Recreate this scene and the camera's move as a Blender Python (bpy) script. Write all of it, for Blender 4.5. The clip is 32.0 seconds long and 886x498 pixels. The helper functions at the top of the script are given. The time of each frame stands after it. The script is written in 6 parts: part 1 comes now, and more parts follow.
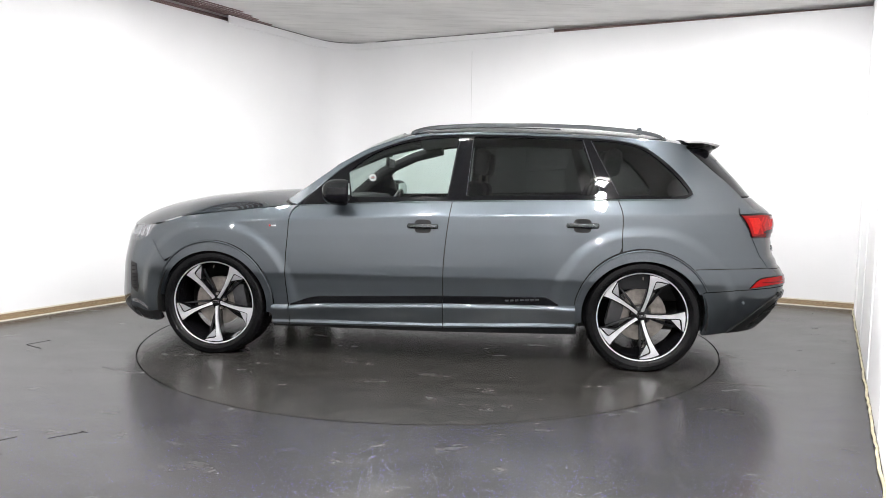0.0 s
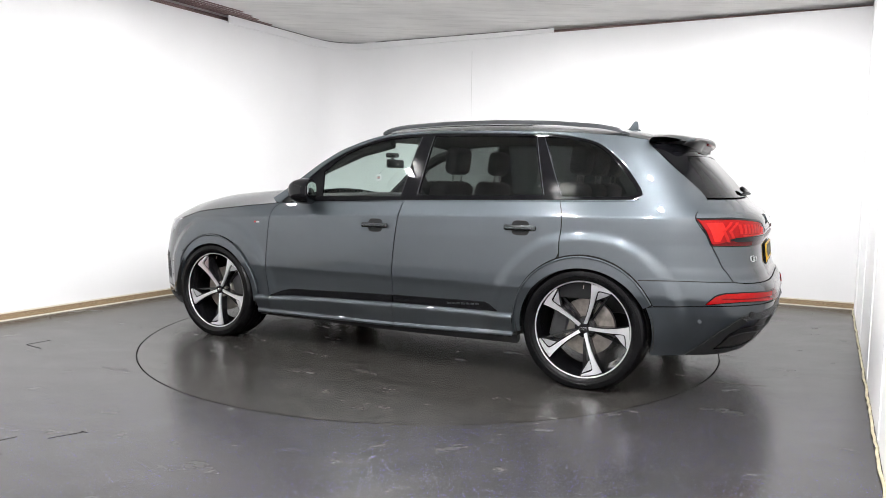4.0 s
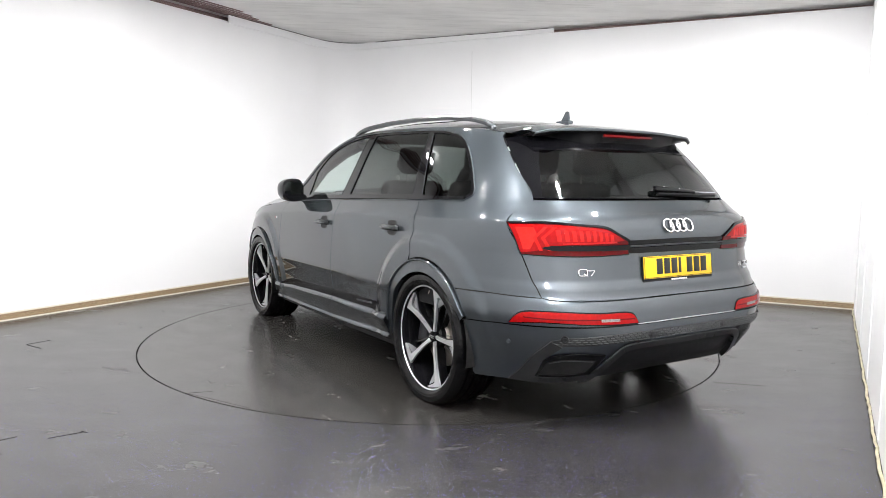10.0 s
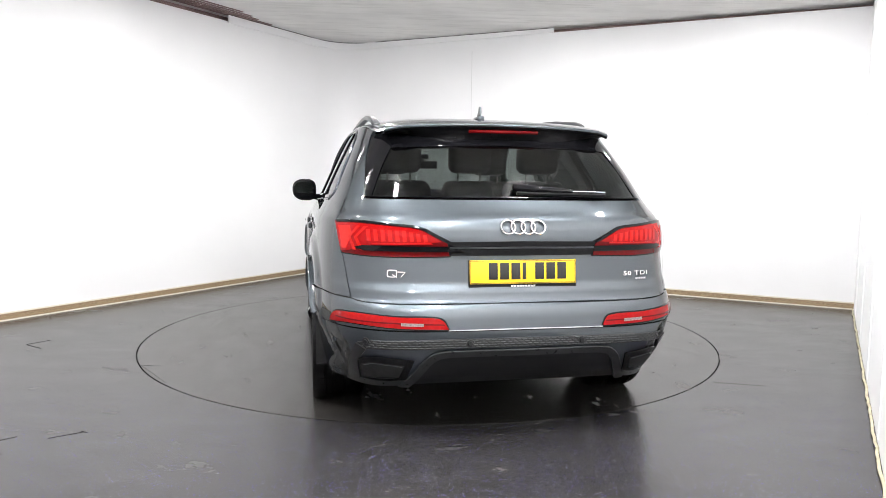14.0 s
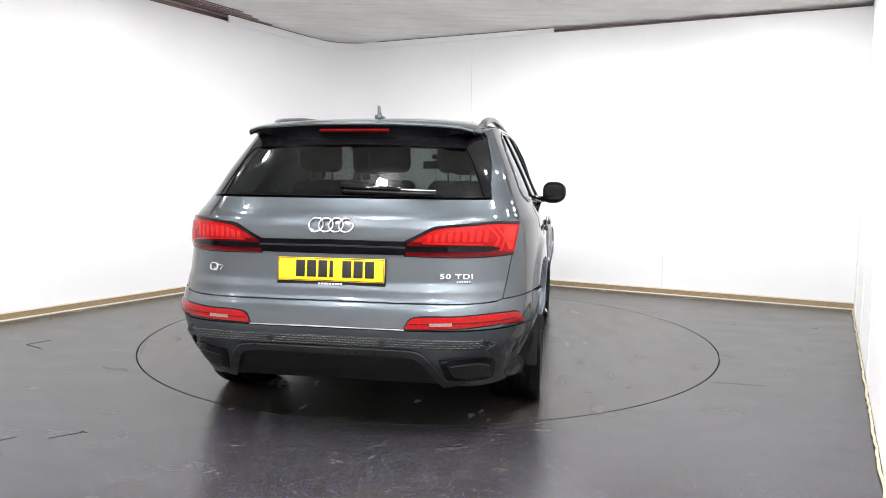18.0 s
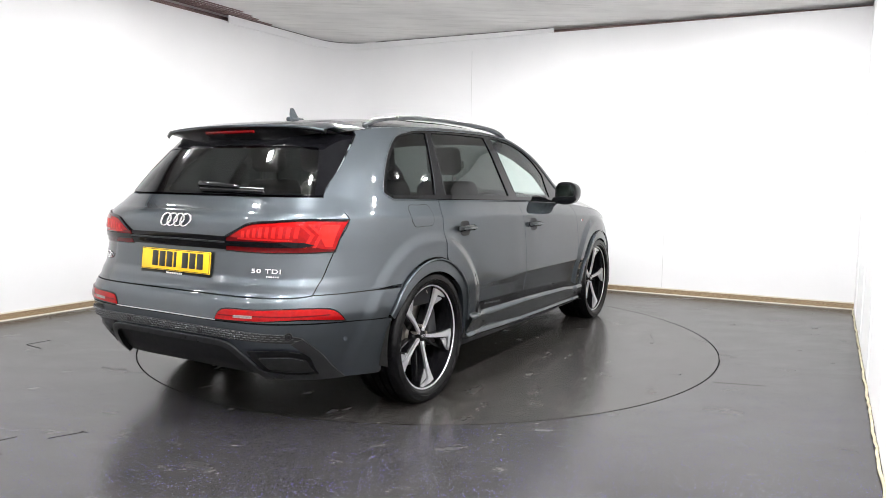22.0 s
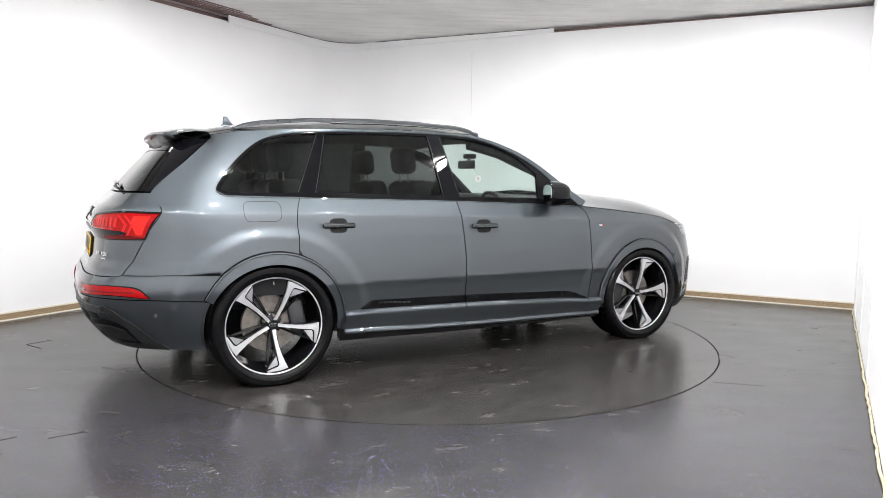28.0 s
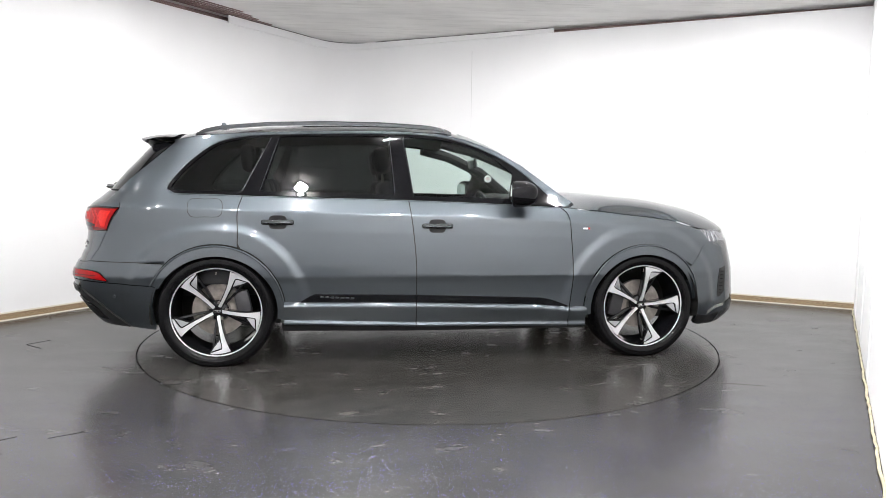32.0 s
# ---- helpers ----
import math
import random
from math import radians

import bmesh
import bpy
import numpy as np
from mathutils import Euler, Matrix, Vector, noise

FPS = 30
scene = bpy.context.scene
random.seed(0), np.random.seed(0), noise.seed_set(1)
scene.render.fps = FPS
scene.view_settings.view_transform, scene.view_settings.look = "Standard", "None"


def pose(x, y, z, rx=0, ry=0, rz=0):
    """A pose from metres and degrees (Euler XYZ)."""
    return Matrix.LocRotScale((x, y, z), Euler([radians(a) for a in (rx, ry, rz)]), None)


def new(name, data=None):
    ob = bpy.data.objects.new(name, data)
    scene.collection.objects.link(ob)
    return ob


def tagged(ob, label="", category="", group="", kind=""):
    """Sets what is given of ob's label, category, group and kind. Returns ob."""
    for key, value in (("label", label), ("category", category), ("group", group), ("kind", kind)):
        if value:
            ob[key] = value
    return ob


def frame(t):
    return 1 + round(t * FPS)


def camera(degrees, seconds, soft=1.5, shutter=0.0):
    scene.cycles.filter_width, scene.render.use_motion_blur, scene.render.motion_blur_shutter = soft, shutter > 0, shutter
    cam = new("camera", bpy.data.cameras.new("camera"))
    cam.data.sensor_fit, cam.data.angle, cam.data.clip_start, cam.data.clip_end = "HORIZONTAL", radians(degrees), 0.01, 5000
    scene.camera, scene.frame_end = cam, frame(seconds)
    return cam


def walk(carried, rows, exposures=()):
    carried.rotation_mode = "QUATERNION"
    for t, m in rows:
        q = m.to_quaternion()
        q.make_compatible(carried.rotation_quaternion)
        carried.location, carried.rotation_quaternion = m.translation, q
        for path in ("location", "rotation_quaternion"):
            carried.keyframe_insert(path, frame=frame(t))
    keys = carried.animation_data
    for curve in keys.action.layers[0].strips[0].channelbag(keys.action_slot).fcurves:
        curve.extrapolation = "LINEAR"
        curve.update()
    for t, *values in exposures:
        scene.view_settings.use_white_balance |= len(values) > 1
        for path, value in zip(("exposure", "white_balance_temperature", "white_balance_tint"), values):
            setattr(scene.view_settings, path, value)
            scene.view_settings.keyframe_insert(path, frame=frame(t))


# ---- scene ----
from mathutils.geometry import delaunay_2d_cdt

# ---- camera: it stands still on a tripod beside the near wall ----
EYE = (0.0, -5.758, 1.2452)
EXPOSURE, LAMP = 0.0, 490.0
cam = camera(64.51, 32.0, soft=0.75)
STAND = pose(*EYE, 90 - 5.427, 0, -0.9815) @ pose(0, 0, 0, 0, 0, 0.6607)
walk(cam, [(0.0, STAND), (32.0, STAND)], exposures=[(0.0, EXPOSURE, 6500, 10), (32.0, EXPOSURE, 6500, 10)])


def heading(t):
    """The car's heading on the turning floor disc, degrees."""
    s = t - 16
    return 89.971 - 5.18117 * s - 0.000986 * s ** 2 + 0.0001888 * s ** 3


# ---- world: a closed windowless studio, so only a faint grey outside ----
world = bpy.data.worlds.new("world")
scene.world = world
world.use_nodes = True
world.node_tree.nodes["Background"].inputs[0].default_value = (0.6, 0.62, 0.65, 1)
world.node_tree.nodes["Background"].inputs[1].default_value = 0.05


# ---- materials ----
class Nodes:
    def __init__(self, name):
        self.mat = bpy.data.materials.new(name)
        self.mat.use_nodes = True
        self.tree = self.mat.node_tree
        self.bsdf = self.tree.nodes["Principled BSDF"]

    def add(self, kind, **values):
        node = self.tree.nodes.new(kind)
        for key, value in values.items():
            if key in node.inputs:
                node.inputs[key].default_value = value
        return node

    def link(self, a, out, b, into):
        self.tree.links.new(a.outputs[out], b.inputs[into])

    def put(self, **values):
        for key, value in values.items():
            self.bsdf.inputs[key.replace("_", " ")].default_value = value
        return self

    def coords(self, scale=(1, 1, 1)):
        tc = self.add("ShaderNodeTexCoord")
        mp = self.add("ShaderNodeMapping")
        mp.inputs["Scale"].default_value = scale
        self.link(tc, "Object", mp, "Vector")
        return mp

    def noise(self, scale, detail=4, at=None, rough=0.55):
        n = self.add("ShaderNodeTexNoise", Scale=scale, Detail=detail, Roughness=rough)
        self.link(at or self.coords(), "Vector", n, "Vector")
        return n

    def ramp(self, src, out, stops):
        r = self.add("ShaderNodeValToRGB")
        e = r.color_ramp.elements
        while len(e) < len(stops):
            e.new(0.5)
        for el, (p, c) in zip(e, stops):
            el.position = p
            el.color = (*c, 1) if isinstance(c, tuple) else (c, c, c, 1)
        self.link(src, out, r, "Fac")
        return r

    def mix(self, fac, fout, a, b, mode="MIX"):
        m = self.add("ShaderNodeMix")
        m.data_type, m.blend_type = "RGBA", mode
        if fac is not None:
            self.link(fac, fout, m, 0)
        for val, k in ((a, 6), (b, 7)):
            if isinstance(val, tuple):
                m.inputs[k].default_value = (*val, 1)
            else:
                self.tree.links.new(val, m.inputs[k])
        return m

    def bump(self, src, out, strength, distance):
        b = self.add("ShaderNodeBump", Strength=strength, Distance=distance)
        self.link(src, out, b, "Height")
        self.link(b, "Normal", self.bsdf, "Normal")
        return b


def simple(name, color, rough, metal=0.0, coat=0.0, var=0.12, scale=30, bump=0.0, spec=0.5):
    n = Nodes(name).put(Roughness=rough, Metallic=metal, Coat_Weight=coat, Coat_Roughness=0.03, Specular_IOR_Level=spec)
    nz = n.noise(scale)
    lo, hi = tuple(c * (1 - var) for c in color), tuple(min(1, c * (1 + var)) for c in color)
    r = n.ramp(nz, "Fac", [(0.3, lo), (0.7, hi)])
    n.link(r, "Color", n.bsdf, "Base Color")
    rr = n.ramp(nz, "Fac", [(0.3, rough * 0.9), (0.7, min(1, rough * 1.1))])
    n.link(rr, "Color", n.bsdf, "Roughness")
    if bump:
        n.bump(n.noise(scale * 8), "Fac", 0.3, bump)
    return n.mat


def paint_material():
    """Dark grey metallic paint under clear lacquer, with fine flakes."""
    n = Nodes("car_paint").put(Metallic=0.9, Roughness=0.40, Specular_Tint=(0.0, 0.0, 0.0, 1), Coat_Weight=1.0, Coat_Roughness=0.02, Coat_IOR=1.6)
    v = n.add("ShaderNodeTexVoronoi", Scale=1400.0)
    n.link(n.coords(), "Vector", v, "Vector")
    r = n.ramp(v, "Color", [(0.0, (0.058, 0.069, 0.079)), (1.0, (0.102, 0.119, 0.135))])
    n.link(r, "Color", n.bsdf, "Base Color")
    return n.mat


def floor_material(name, speckle, low, high, dust, film, tone):
    """Worn dark grey safety vinyl: glitter chips, faded in the colour away from the camera and where worn, dull
    brownish dust and scuffs in clouds and fine flecks.
    """
    n = Nodes(name)
    at = n.coords()
    big = n.noise(1.1, 6, at, 0.62)
    drag = n.noise(4.2, 8, n.coords((0.62, 1.25, 1)), 0.66)
    grit = n.noise(38, 4, n.coords((0.8, 1.2, 1)), 0.7)
    c1 = n.ramp(big, "Fac", [(0.34, tuple(low * k for k in tone)), (0.66, tuple(high * k for k in tone))])
    c2 = n.ramp(drag, "Fac", [(0.34, 1 - dust), (0.50, 1.0), (0.70, 1 + 1.6 * dust)])
    c3 = n.ramp(grit, "Fac", [(0.32, 1 - 0.7 * dust), (0.68, 1 + 0.7 * dust)])
    m = n.mix(None, None, c1.outputs["Color"], c2.outputs["Color"], "MULTIPLY")
    m.inputs[0].default_value = 1.0
    base = n.mix(None, None, m.outputs[2], c3.outputs["Color"], "MULTIPLY")
    base.inputs[0].default_value = 1.0
    bloom = n.noise(11, 8, n.coords((0.8, 1.2, 1)), 0.72)
    veil = n.ramp(bloom, "Fac", [(0.47, 0.0), (0.70, film)])
    base = n.mix(veil, "Color", base.outputs[2], (0.115, 0.106, 0.094))
    vor = n.add("ShaderNodeTexVoronoi", Scale=112.0)
    n.link(at, "Vector", vor, "Vector")
    sep = n.add("ShaderNodeSeparateColor")
    n.link(vor, "Color", sep, "Color")
    size = n.ramp(sep, "Blue", [(0.0, 0.10), (1.0, 0.27)])
    dot = n.add("ShaderNodeMath")
    dot.operation = "LESS_THAN"
    n.link(vor, "Distance", dot, 0)
    n.link(size, "Color", dot, 1)
    pick = n.ramp(sep, "Red", [(0.30, 0.0), (0.32, 1.0)])
    worn = n.ramp(drag, "Fac", [(0.40, 1.0), (0.66, 0.35)])
    way = n.add("ShaderNodeSeparateXYZ")
    n.link(at, "Vector", way, "Vector")
    # the chips' fading with distance from the camera is put into the colour
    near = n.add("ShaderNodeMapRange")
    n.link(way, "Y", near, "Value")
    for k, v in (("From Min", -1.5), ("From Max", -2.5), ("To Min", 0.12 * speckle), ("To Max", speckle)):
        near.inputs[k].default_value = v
    share = None
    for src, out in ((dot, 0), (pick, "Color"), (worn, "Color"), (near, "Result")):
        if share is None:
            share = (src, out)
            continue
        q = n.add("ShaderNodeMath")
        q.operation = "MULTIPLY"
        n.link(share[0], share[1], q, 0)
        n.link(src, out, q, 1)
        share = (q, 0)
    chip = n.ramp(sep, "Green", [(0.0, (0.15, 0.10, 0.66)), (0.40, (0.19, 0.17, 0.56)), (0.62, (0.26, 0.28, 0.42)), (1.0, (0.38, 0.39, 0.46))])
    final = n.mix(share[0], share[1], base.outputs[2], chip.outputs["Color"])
    n.link(final, 2, n.bsdf, "Base Color")
    rg = n.ramp(drag, "Fac", [(0.30, 0.215), (0.75, 0.295)])
    n.link(rg, "Color", n.bsdf, "Roughness")
    n.bump(grit, "Fac", 0.03, 0.0006)
    n.put(Specular_IOR_Level=0.40)
    return n.mat


def wall_material():
    """White matt emulsion on board, with faint roller marks and smudges."""
    n = Nodes("white_wall").put(Roughness=0.6)
    r = n.ramp(n.noise(0.9, 5), "Fac", [(0.3, (0.85, 0.85, 0.86)), (0.7, (0.89, 0.89, 0.9))])
    n.link(r, "Color", n.bsdf, "Base Color")
    n.bump(n.noise(220, 2), "Fac", 0.12, 0.0008)
    return n.mat


def ceiling_material():
    """Bare grey board ceiling with fine scratches drawn out one way."""
    n = Nodes("grey_ceiling").put(Roughness=0.75)
    a = n.noise(6, 6, n.coords((0.25, 1.6, 1)), 0.7)
    b = n.noise(1.0, 3)
    r = n.ramp(a, "Fac", [(0.25, (0.60, 0.59, 0.575)), (0.48, (0.76, 0.75, 0.735)), (0.75, (0.82, 0.81, 0.795))])
    q = n.ramp(b, "Fac", [(0.3, (0.88, 0.88, 0.88)), (0.7, (1.08, 1.08, 1.08))])
    m = n.mix(None, None, r.outputs["Color"], q.outputs["Color"], "MULTIPLY")
    m.inputs[0].default_value = 1.0
    n.link(m, 2, n.bsdf, "Base Color")
    n.bump(a, "Fac", 0.2, 0.002)
    return n.mat


def wood_material(name, dark, light, along):
    n = Nodes(name).put(Roughness=0.55)
    g = n.noise(14, 7, n.coords(along), 0.7)
    r = n.ramp(g, "Fac", [(0.3, dark), (0.7, light)])
    n.link(r, "Color", n.bsdf, "Base Color")
    n.bump(g, "Fac", 0.25, 0.001)
    return n.mat


def glass_material(name, tint, rough=0.0):
    """Car glass: clear see-through share plus a mirror share by Fresnel."""
    n = Nodes(name)
    t = n.add("ShaderNodeBsdfTransparent")
    t.inputs[0].default_value = (*tint, 1)
    g = n.add("ShaderNodeBsdfGlossy", Roughness=rough)
    f = n.add("ShaderNodeLayerWeight", Blend=0.5)
    k = n.add("ShaderNodeMath")
    k.operation = "POWER"
    k.inputs[1].default_value = 5.0
    n.link(f, "Facing", k, 0)
    a = n.add("ShaderNodeMath")
    a.operation = "MULTIPLY_ADD"
    a.inputs[1].default_value, a.inputs[2].default_value = 0.95, 0.045
    n.link(k, 0, a, 0)
    m = n.add("ShaderNodeMixShader")
    n.link(a, 0, m, 0)
    n.link(t, 0, m, 1)
    n.link(g, 0, m, 2)
    n.link(m, 0, n.tree.nodes["Material Output"], "Surface")
    return n.mat


def lens_material(name, color, rough=0.06, trans=0.0):
    n = Nodes(name).put(Roughness=rough, Transmission_Weight=trans, Specular_IOR_Level=0.2)
    nz = n.noise(60, 2)
    r = n.ramp(nz, "Fac", [(0.3, tuple(c * 0.8 for c in color)), (0.7, color)])
    n.link(r, "Color", n.bsdf, "Base Color")
    return n.mat


def lamp_material(name, color, strength):
    n = Nodes(name).put(Base_Color=(0.8, 0.8, 0.8, 1), Emission_Color=(*color, 1), Emission_Strength=strength)
    return n.mat


PAINT = paint_material()
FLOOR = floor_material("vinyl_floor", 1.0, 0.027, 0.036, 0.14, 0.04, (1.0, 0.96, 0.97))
DISC = floor_material("disc_floor", 0.0, 0.020, 0.032, 0.26, 0.42, (1.0, 0.94, 0.90))
WALL = wall_material()
CEILING = ceiling_material()
WOOD = wood_material("raw_wood", (0.17, 0.115, 0.06), (0.42, 0.31, 0.19), (0.25, 6, 6))
DARKWOOD = wood_material("stained_timber", (0.08, 0.045, 0.045), (0.34, 0.22, 0.21), (0.2, 7, 7))
SEALANT = simple("cream_sealant", (0.72, 0.68, 0.58), 0.5)
YELLOWED = simple("yellowed_sealant", (0.50, 0.45, 0.31), 0.5, var=0.35, scale=12)
BLACK = simple("gloss_black", (0.004, 0.004, 0.005), 0.02, spec=0.22)
TRIM = simple("black_plastic", (0.011, 0.011, 0.012), 0.42, bump=0.0005, spec=0.2)
VOID = simple("dark_recess", (0.006, 0.006, 0.006), 0.9)
RUBBER = simple("tyre_rubber", (0.0028, 0.0028, 0.0032), 0.24, var=0.25, bump=0.0002, spec=0.2)
MACHINED = simple("machined_alloy", (0.78, 0.78, 0.80), 0.34, metal=0.85, var=0.02, scale=6)
RIMBLACK = simple("black_alloy", (0.006, 0.006, 0.007), 0.10, spec=0.4)
CHROME = simple("chrome", (0.86, 0.87, 0.88), 0.08, metal=1.0, var=0.03)
SATIN = simple("satin_silver", (0.62, 0.64, 0.66), 0.22, metal=1.0, var=0.05)
STEEL = simple("brake_steel", (0.26, 0.235, 0.215), 0.4, metal=0.8, var=0.25)
CALIPER = simple("grey_caliper", (0.05, 0.05, 0.053), 0.4, metal=0.5)
LEATHER = simple("black_leather", (0.012, 0.012, 0.013), 0.5, bump=0.0006, spec=0.25)
CABIN = simple("dark_cabin_plastic", (0.012, 0.012, 0.013), 0.6, spec=0.2)
HEADLINING = simple("grey_headlining", (0.06, 0.06, 0.06), 0.9)
GLASS = glass_material("clear_glass", (0.76, 0.84, 0.81))
TINT = glass_material("privacy_glass", (0.115, 0.128, 0.124))
RED = lens_material("red_lens", (0.30, 0.003, 0.004))
DEEPRED = lens_material("dark_red_lens", (0.11, 0.002, 0.003))
YELLOW = simple("yellow_reflective", (0.93, 0.56, 0.012), 0.35, var=0.04)
INK = simple("plate_black", (0.01, 0.01, 0.01), 0.4)
WHITE = simple("white_plastic", (0.75, 0.75, 0.75), 0.4)
SCUFF = simple("dark_scuff", (0.12, 0.11, 0.10), 0.7)
FAINT = simple("faint_scuff", (0.62, 0.62, 0.62), 0.7)
SPOILERBLACK = simple("soft_black", (0.004, 0.004, 0.0045), 0.3, spec=0.15)
PANELS = {k: lamp_material("led_panel", (1.0, 0.99, 0.98), k * LAMP) for k in (0.2, 0.4, 0.8, 1.2, 2.0, 3.2, 4.4)}


# ---- mesh helpers ----
def part(name, bm, material, parent=None, label="", smooth=True):
    """Link a bmesh as one mesh object, under a thing if one is given."""
    me = bpy.data.meshes.new(name)
    bmesh.ops.recalc_face_normals(bm, faces=bm.faces)
    bm.to_mesh(me)
    bm.free()
    me.materials.append(material)
    if smooth:
        me.polygons.foreach_set("use_smooth", [True] * len(me.polygons))
        me.set_sharp_from_angle(angle=radians(35))
    ob = new(name, me)
    if parent:
        ob.parent = parent
    return tagged(ob, label)


def empty(name, label, category, group="", kind=""):
    ob = new(name)
    return tagged(ob, label, category, group, kind)


def box(sx, sy, sz, at=(0, 0, 0), bevel=0.0, m=None, seg=2):
    bm = bmesh.new()
    bmesh.ops.create_cube(bm, size=1, matrix=Matrix.Diagonal((sx, sy, sz, 1)))
    if bevel:
        bmesh.ops.bevel(bm, geom=bm.edges[:], offset=bevel, segments=seg, profile=0.5, affect="EDGES")
    bmesh.ops.transform(bm, matrix=(m or Matrix.Translation(at)), verts=bm.verts)
    return bm


def lathe(profile, n=48, axis="Y"):
    """Turn (radius, offset) pairs round the axis."""
    bm = bmesh.new()
    rings = []
    for r, o in profile:
        ring = []
        for i in range(n):
            a = 2 * math.pi * i / n
            c, s = r * math.cos(a), r * math.sin(a)
            p = (c, o, s) if axis == "Y" else (c, s, o)
            ring.append(bm.verts.new(p))
        rings.append(ring)
    for a, b in zip(rings, rings[1:]):
        for i in range(n):
            bm.faces.new((a[i], a[(i + 1) % n], b[(i + 1) % n], b[i]))
    return bm


def tube(points, radius, n=8, closed=False):
    """A round bar along points."""
    bm = bmesh.new()
    pts = [Vector(p) for p in points]
    rings = []
    for i, p in enumerate(pts):
        a = pts[i - 1] if (i > 0 or closed) else p
        b = pts[(i + 1) % len(pts)] if (i < len(pts) - 1 or closed) else p
        d = (b - a).normalized()
        u = d.orthogonal() if abs(d.z) > 0.99 else d.cross(Vector((0, 0, 1)))
        u.normalize()
        w = d.cross(u)
        r = radius[i] if isinstance(radius, (list, tuple)) else radius
        rings.append([bm.verts.new(p + r * (math.cos(2 * math.pi * k / n) * u + math.sin(2 * math.pi * k / n) * w)) for k in range(n)])
    pairs = list(zip(rings, rings[1:])) + ([(rings[-1], rings[0])] if closed else [])
    for a, b in pairs:
        for k in range(n):
            bm.faces.new((a[k], a[(k + 1) % n], b[(k + 1) % n], b[k]))
    if not closed:
        bm.faces.new(rings[0])
        bm.faces.new(rings[-1][::-1])
    return bm


def prism(outline, y0, y1, bevel=0.0):
    """An outline of (x, z) pairs as a solid between two y."""
    bm = bmesh.new()
    a = [bm.verts.new((x, y0, z)) for x, z in outline]
    b = [bm.verts.new((x, y1, z)) for x, z in outline]
    n = len(a)
    for i in range(n):
        bm.faces.new((a[i], a[(i + 1) % n], b[(i + 1) % n], b[i]))
    fa, fb = bm.faces.new(a[::-1]), bm.faces.new(b)
    if bevel:
        bmesh.ops.bevel(bm, geom=list(fa.edges) + list(fb.edges), offset=bevel, segments=2, profile=0.5, affect="EDGES")
    return bm


def merge(*bms):
    out = bmesh.new()
    for b in bms:
        me = bpy.data.meshes.new("tmp")
        b.to_mesh(me)
        b.free()
        out.from_mesh(me)
        bpy.data.meshes.remove(me)
    return out


# ---- the room: a rectangle turned against the camera ----
CORNER = Vector((-1.31, 4.29, 0))          # far corner
RIGHT_CORNER = Vector((4.315, 1.245, 0))
LEFT_DIR = Vector((-0.518, -0.8554, 0))
RIGHT_DIR = Vector((-0.4965, -0.868, 0))
LEFT_END = CORNER + 9.4 * LEFT_DIR
RIGHT_END = RIGHT_CORNER + 9.6 * RIGHT_DIR
HIGH = 3.06


def slab(name, a, b, z0, z1, thick, material, label="", kind="structure", category="", fall=0.0):
    """An upright board from a to b; its body lies to the left of the way from a to b."""
    d = (b - a)
    length = d.length
    d.normalize()
    out = Vector((-d.y, d.x, 0))
    m = Matrix((( d.x, out.x, 0, a.x), (d.y, out.y, 0, a.y), (0, 0, 1, 0), (0, 0, 0, 1)))
    bm = box(length, thick, z1 - z0, (length / 2, thick / 2, (z0 + z1) / 2))
    for v in bm.verts:
        if v.co.z > (z0 + z1) / 2:
            v.co.z -= fall * v.co.x / length
    bmesh.ops.transform(bm, matrix=m, verts=bm.verts)
    ob = part(name, bm, material, smooth=False)
    return tagged(ob, label, category, "", kind)


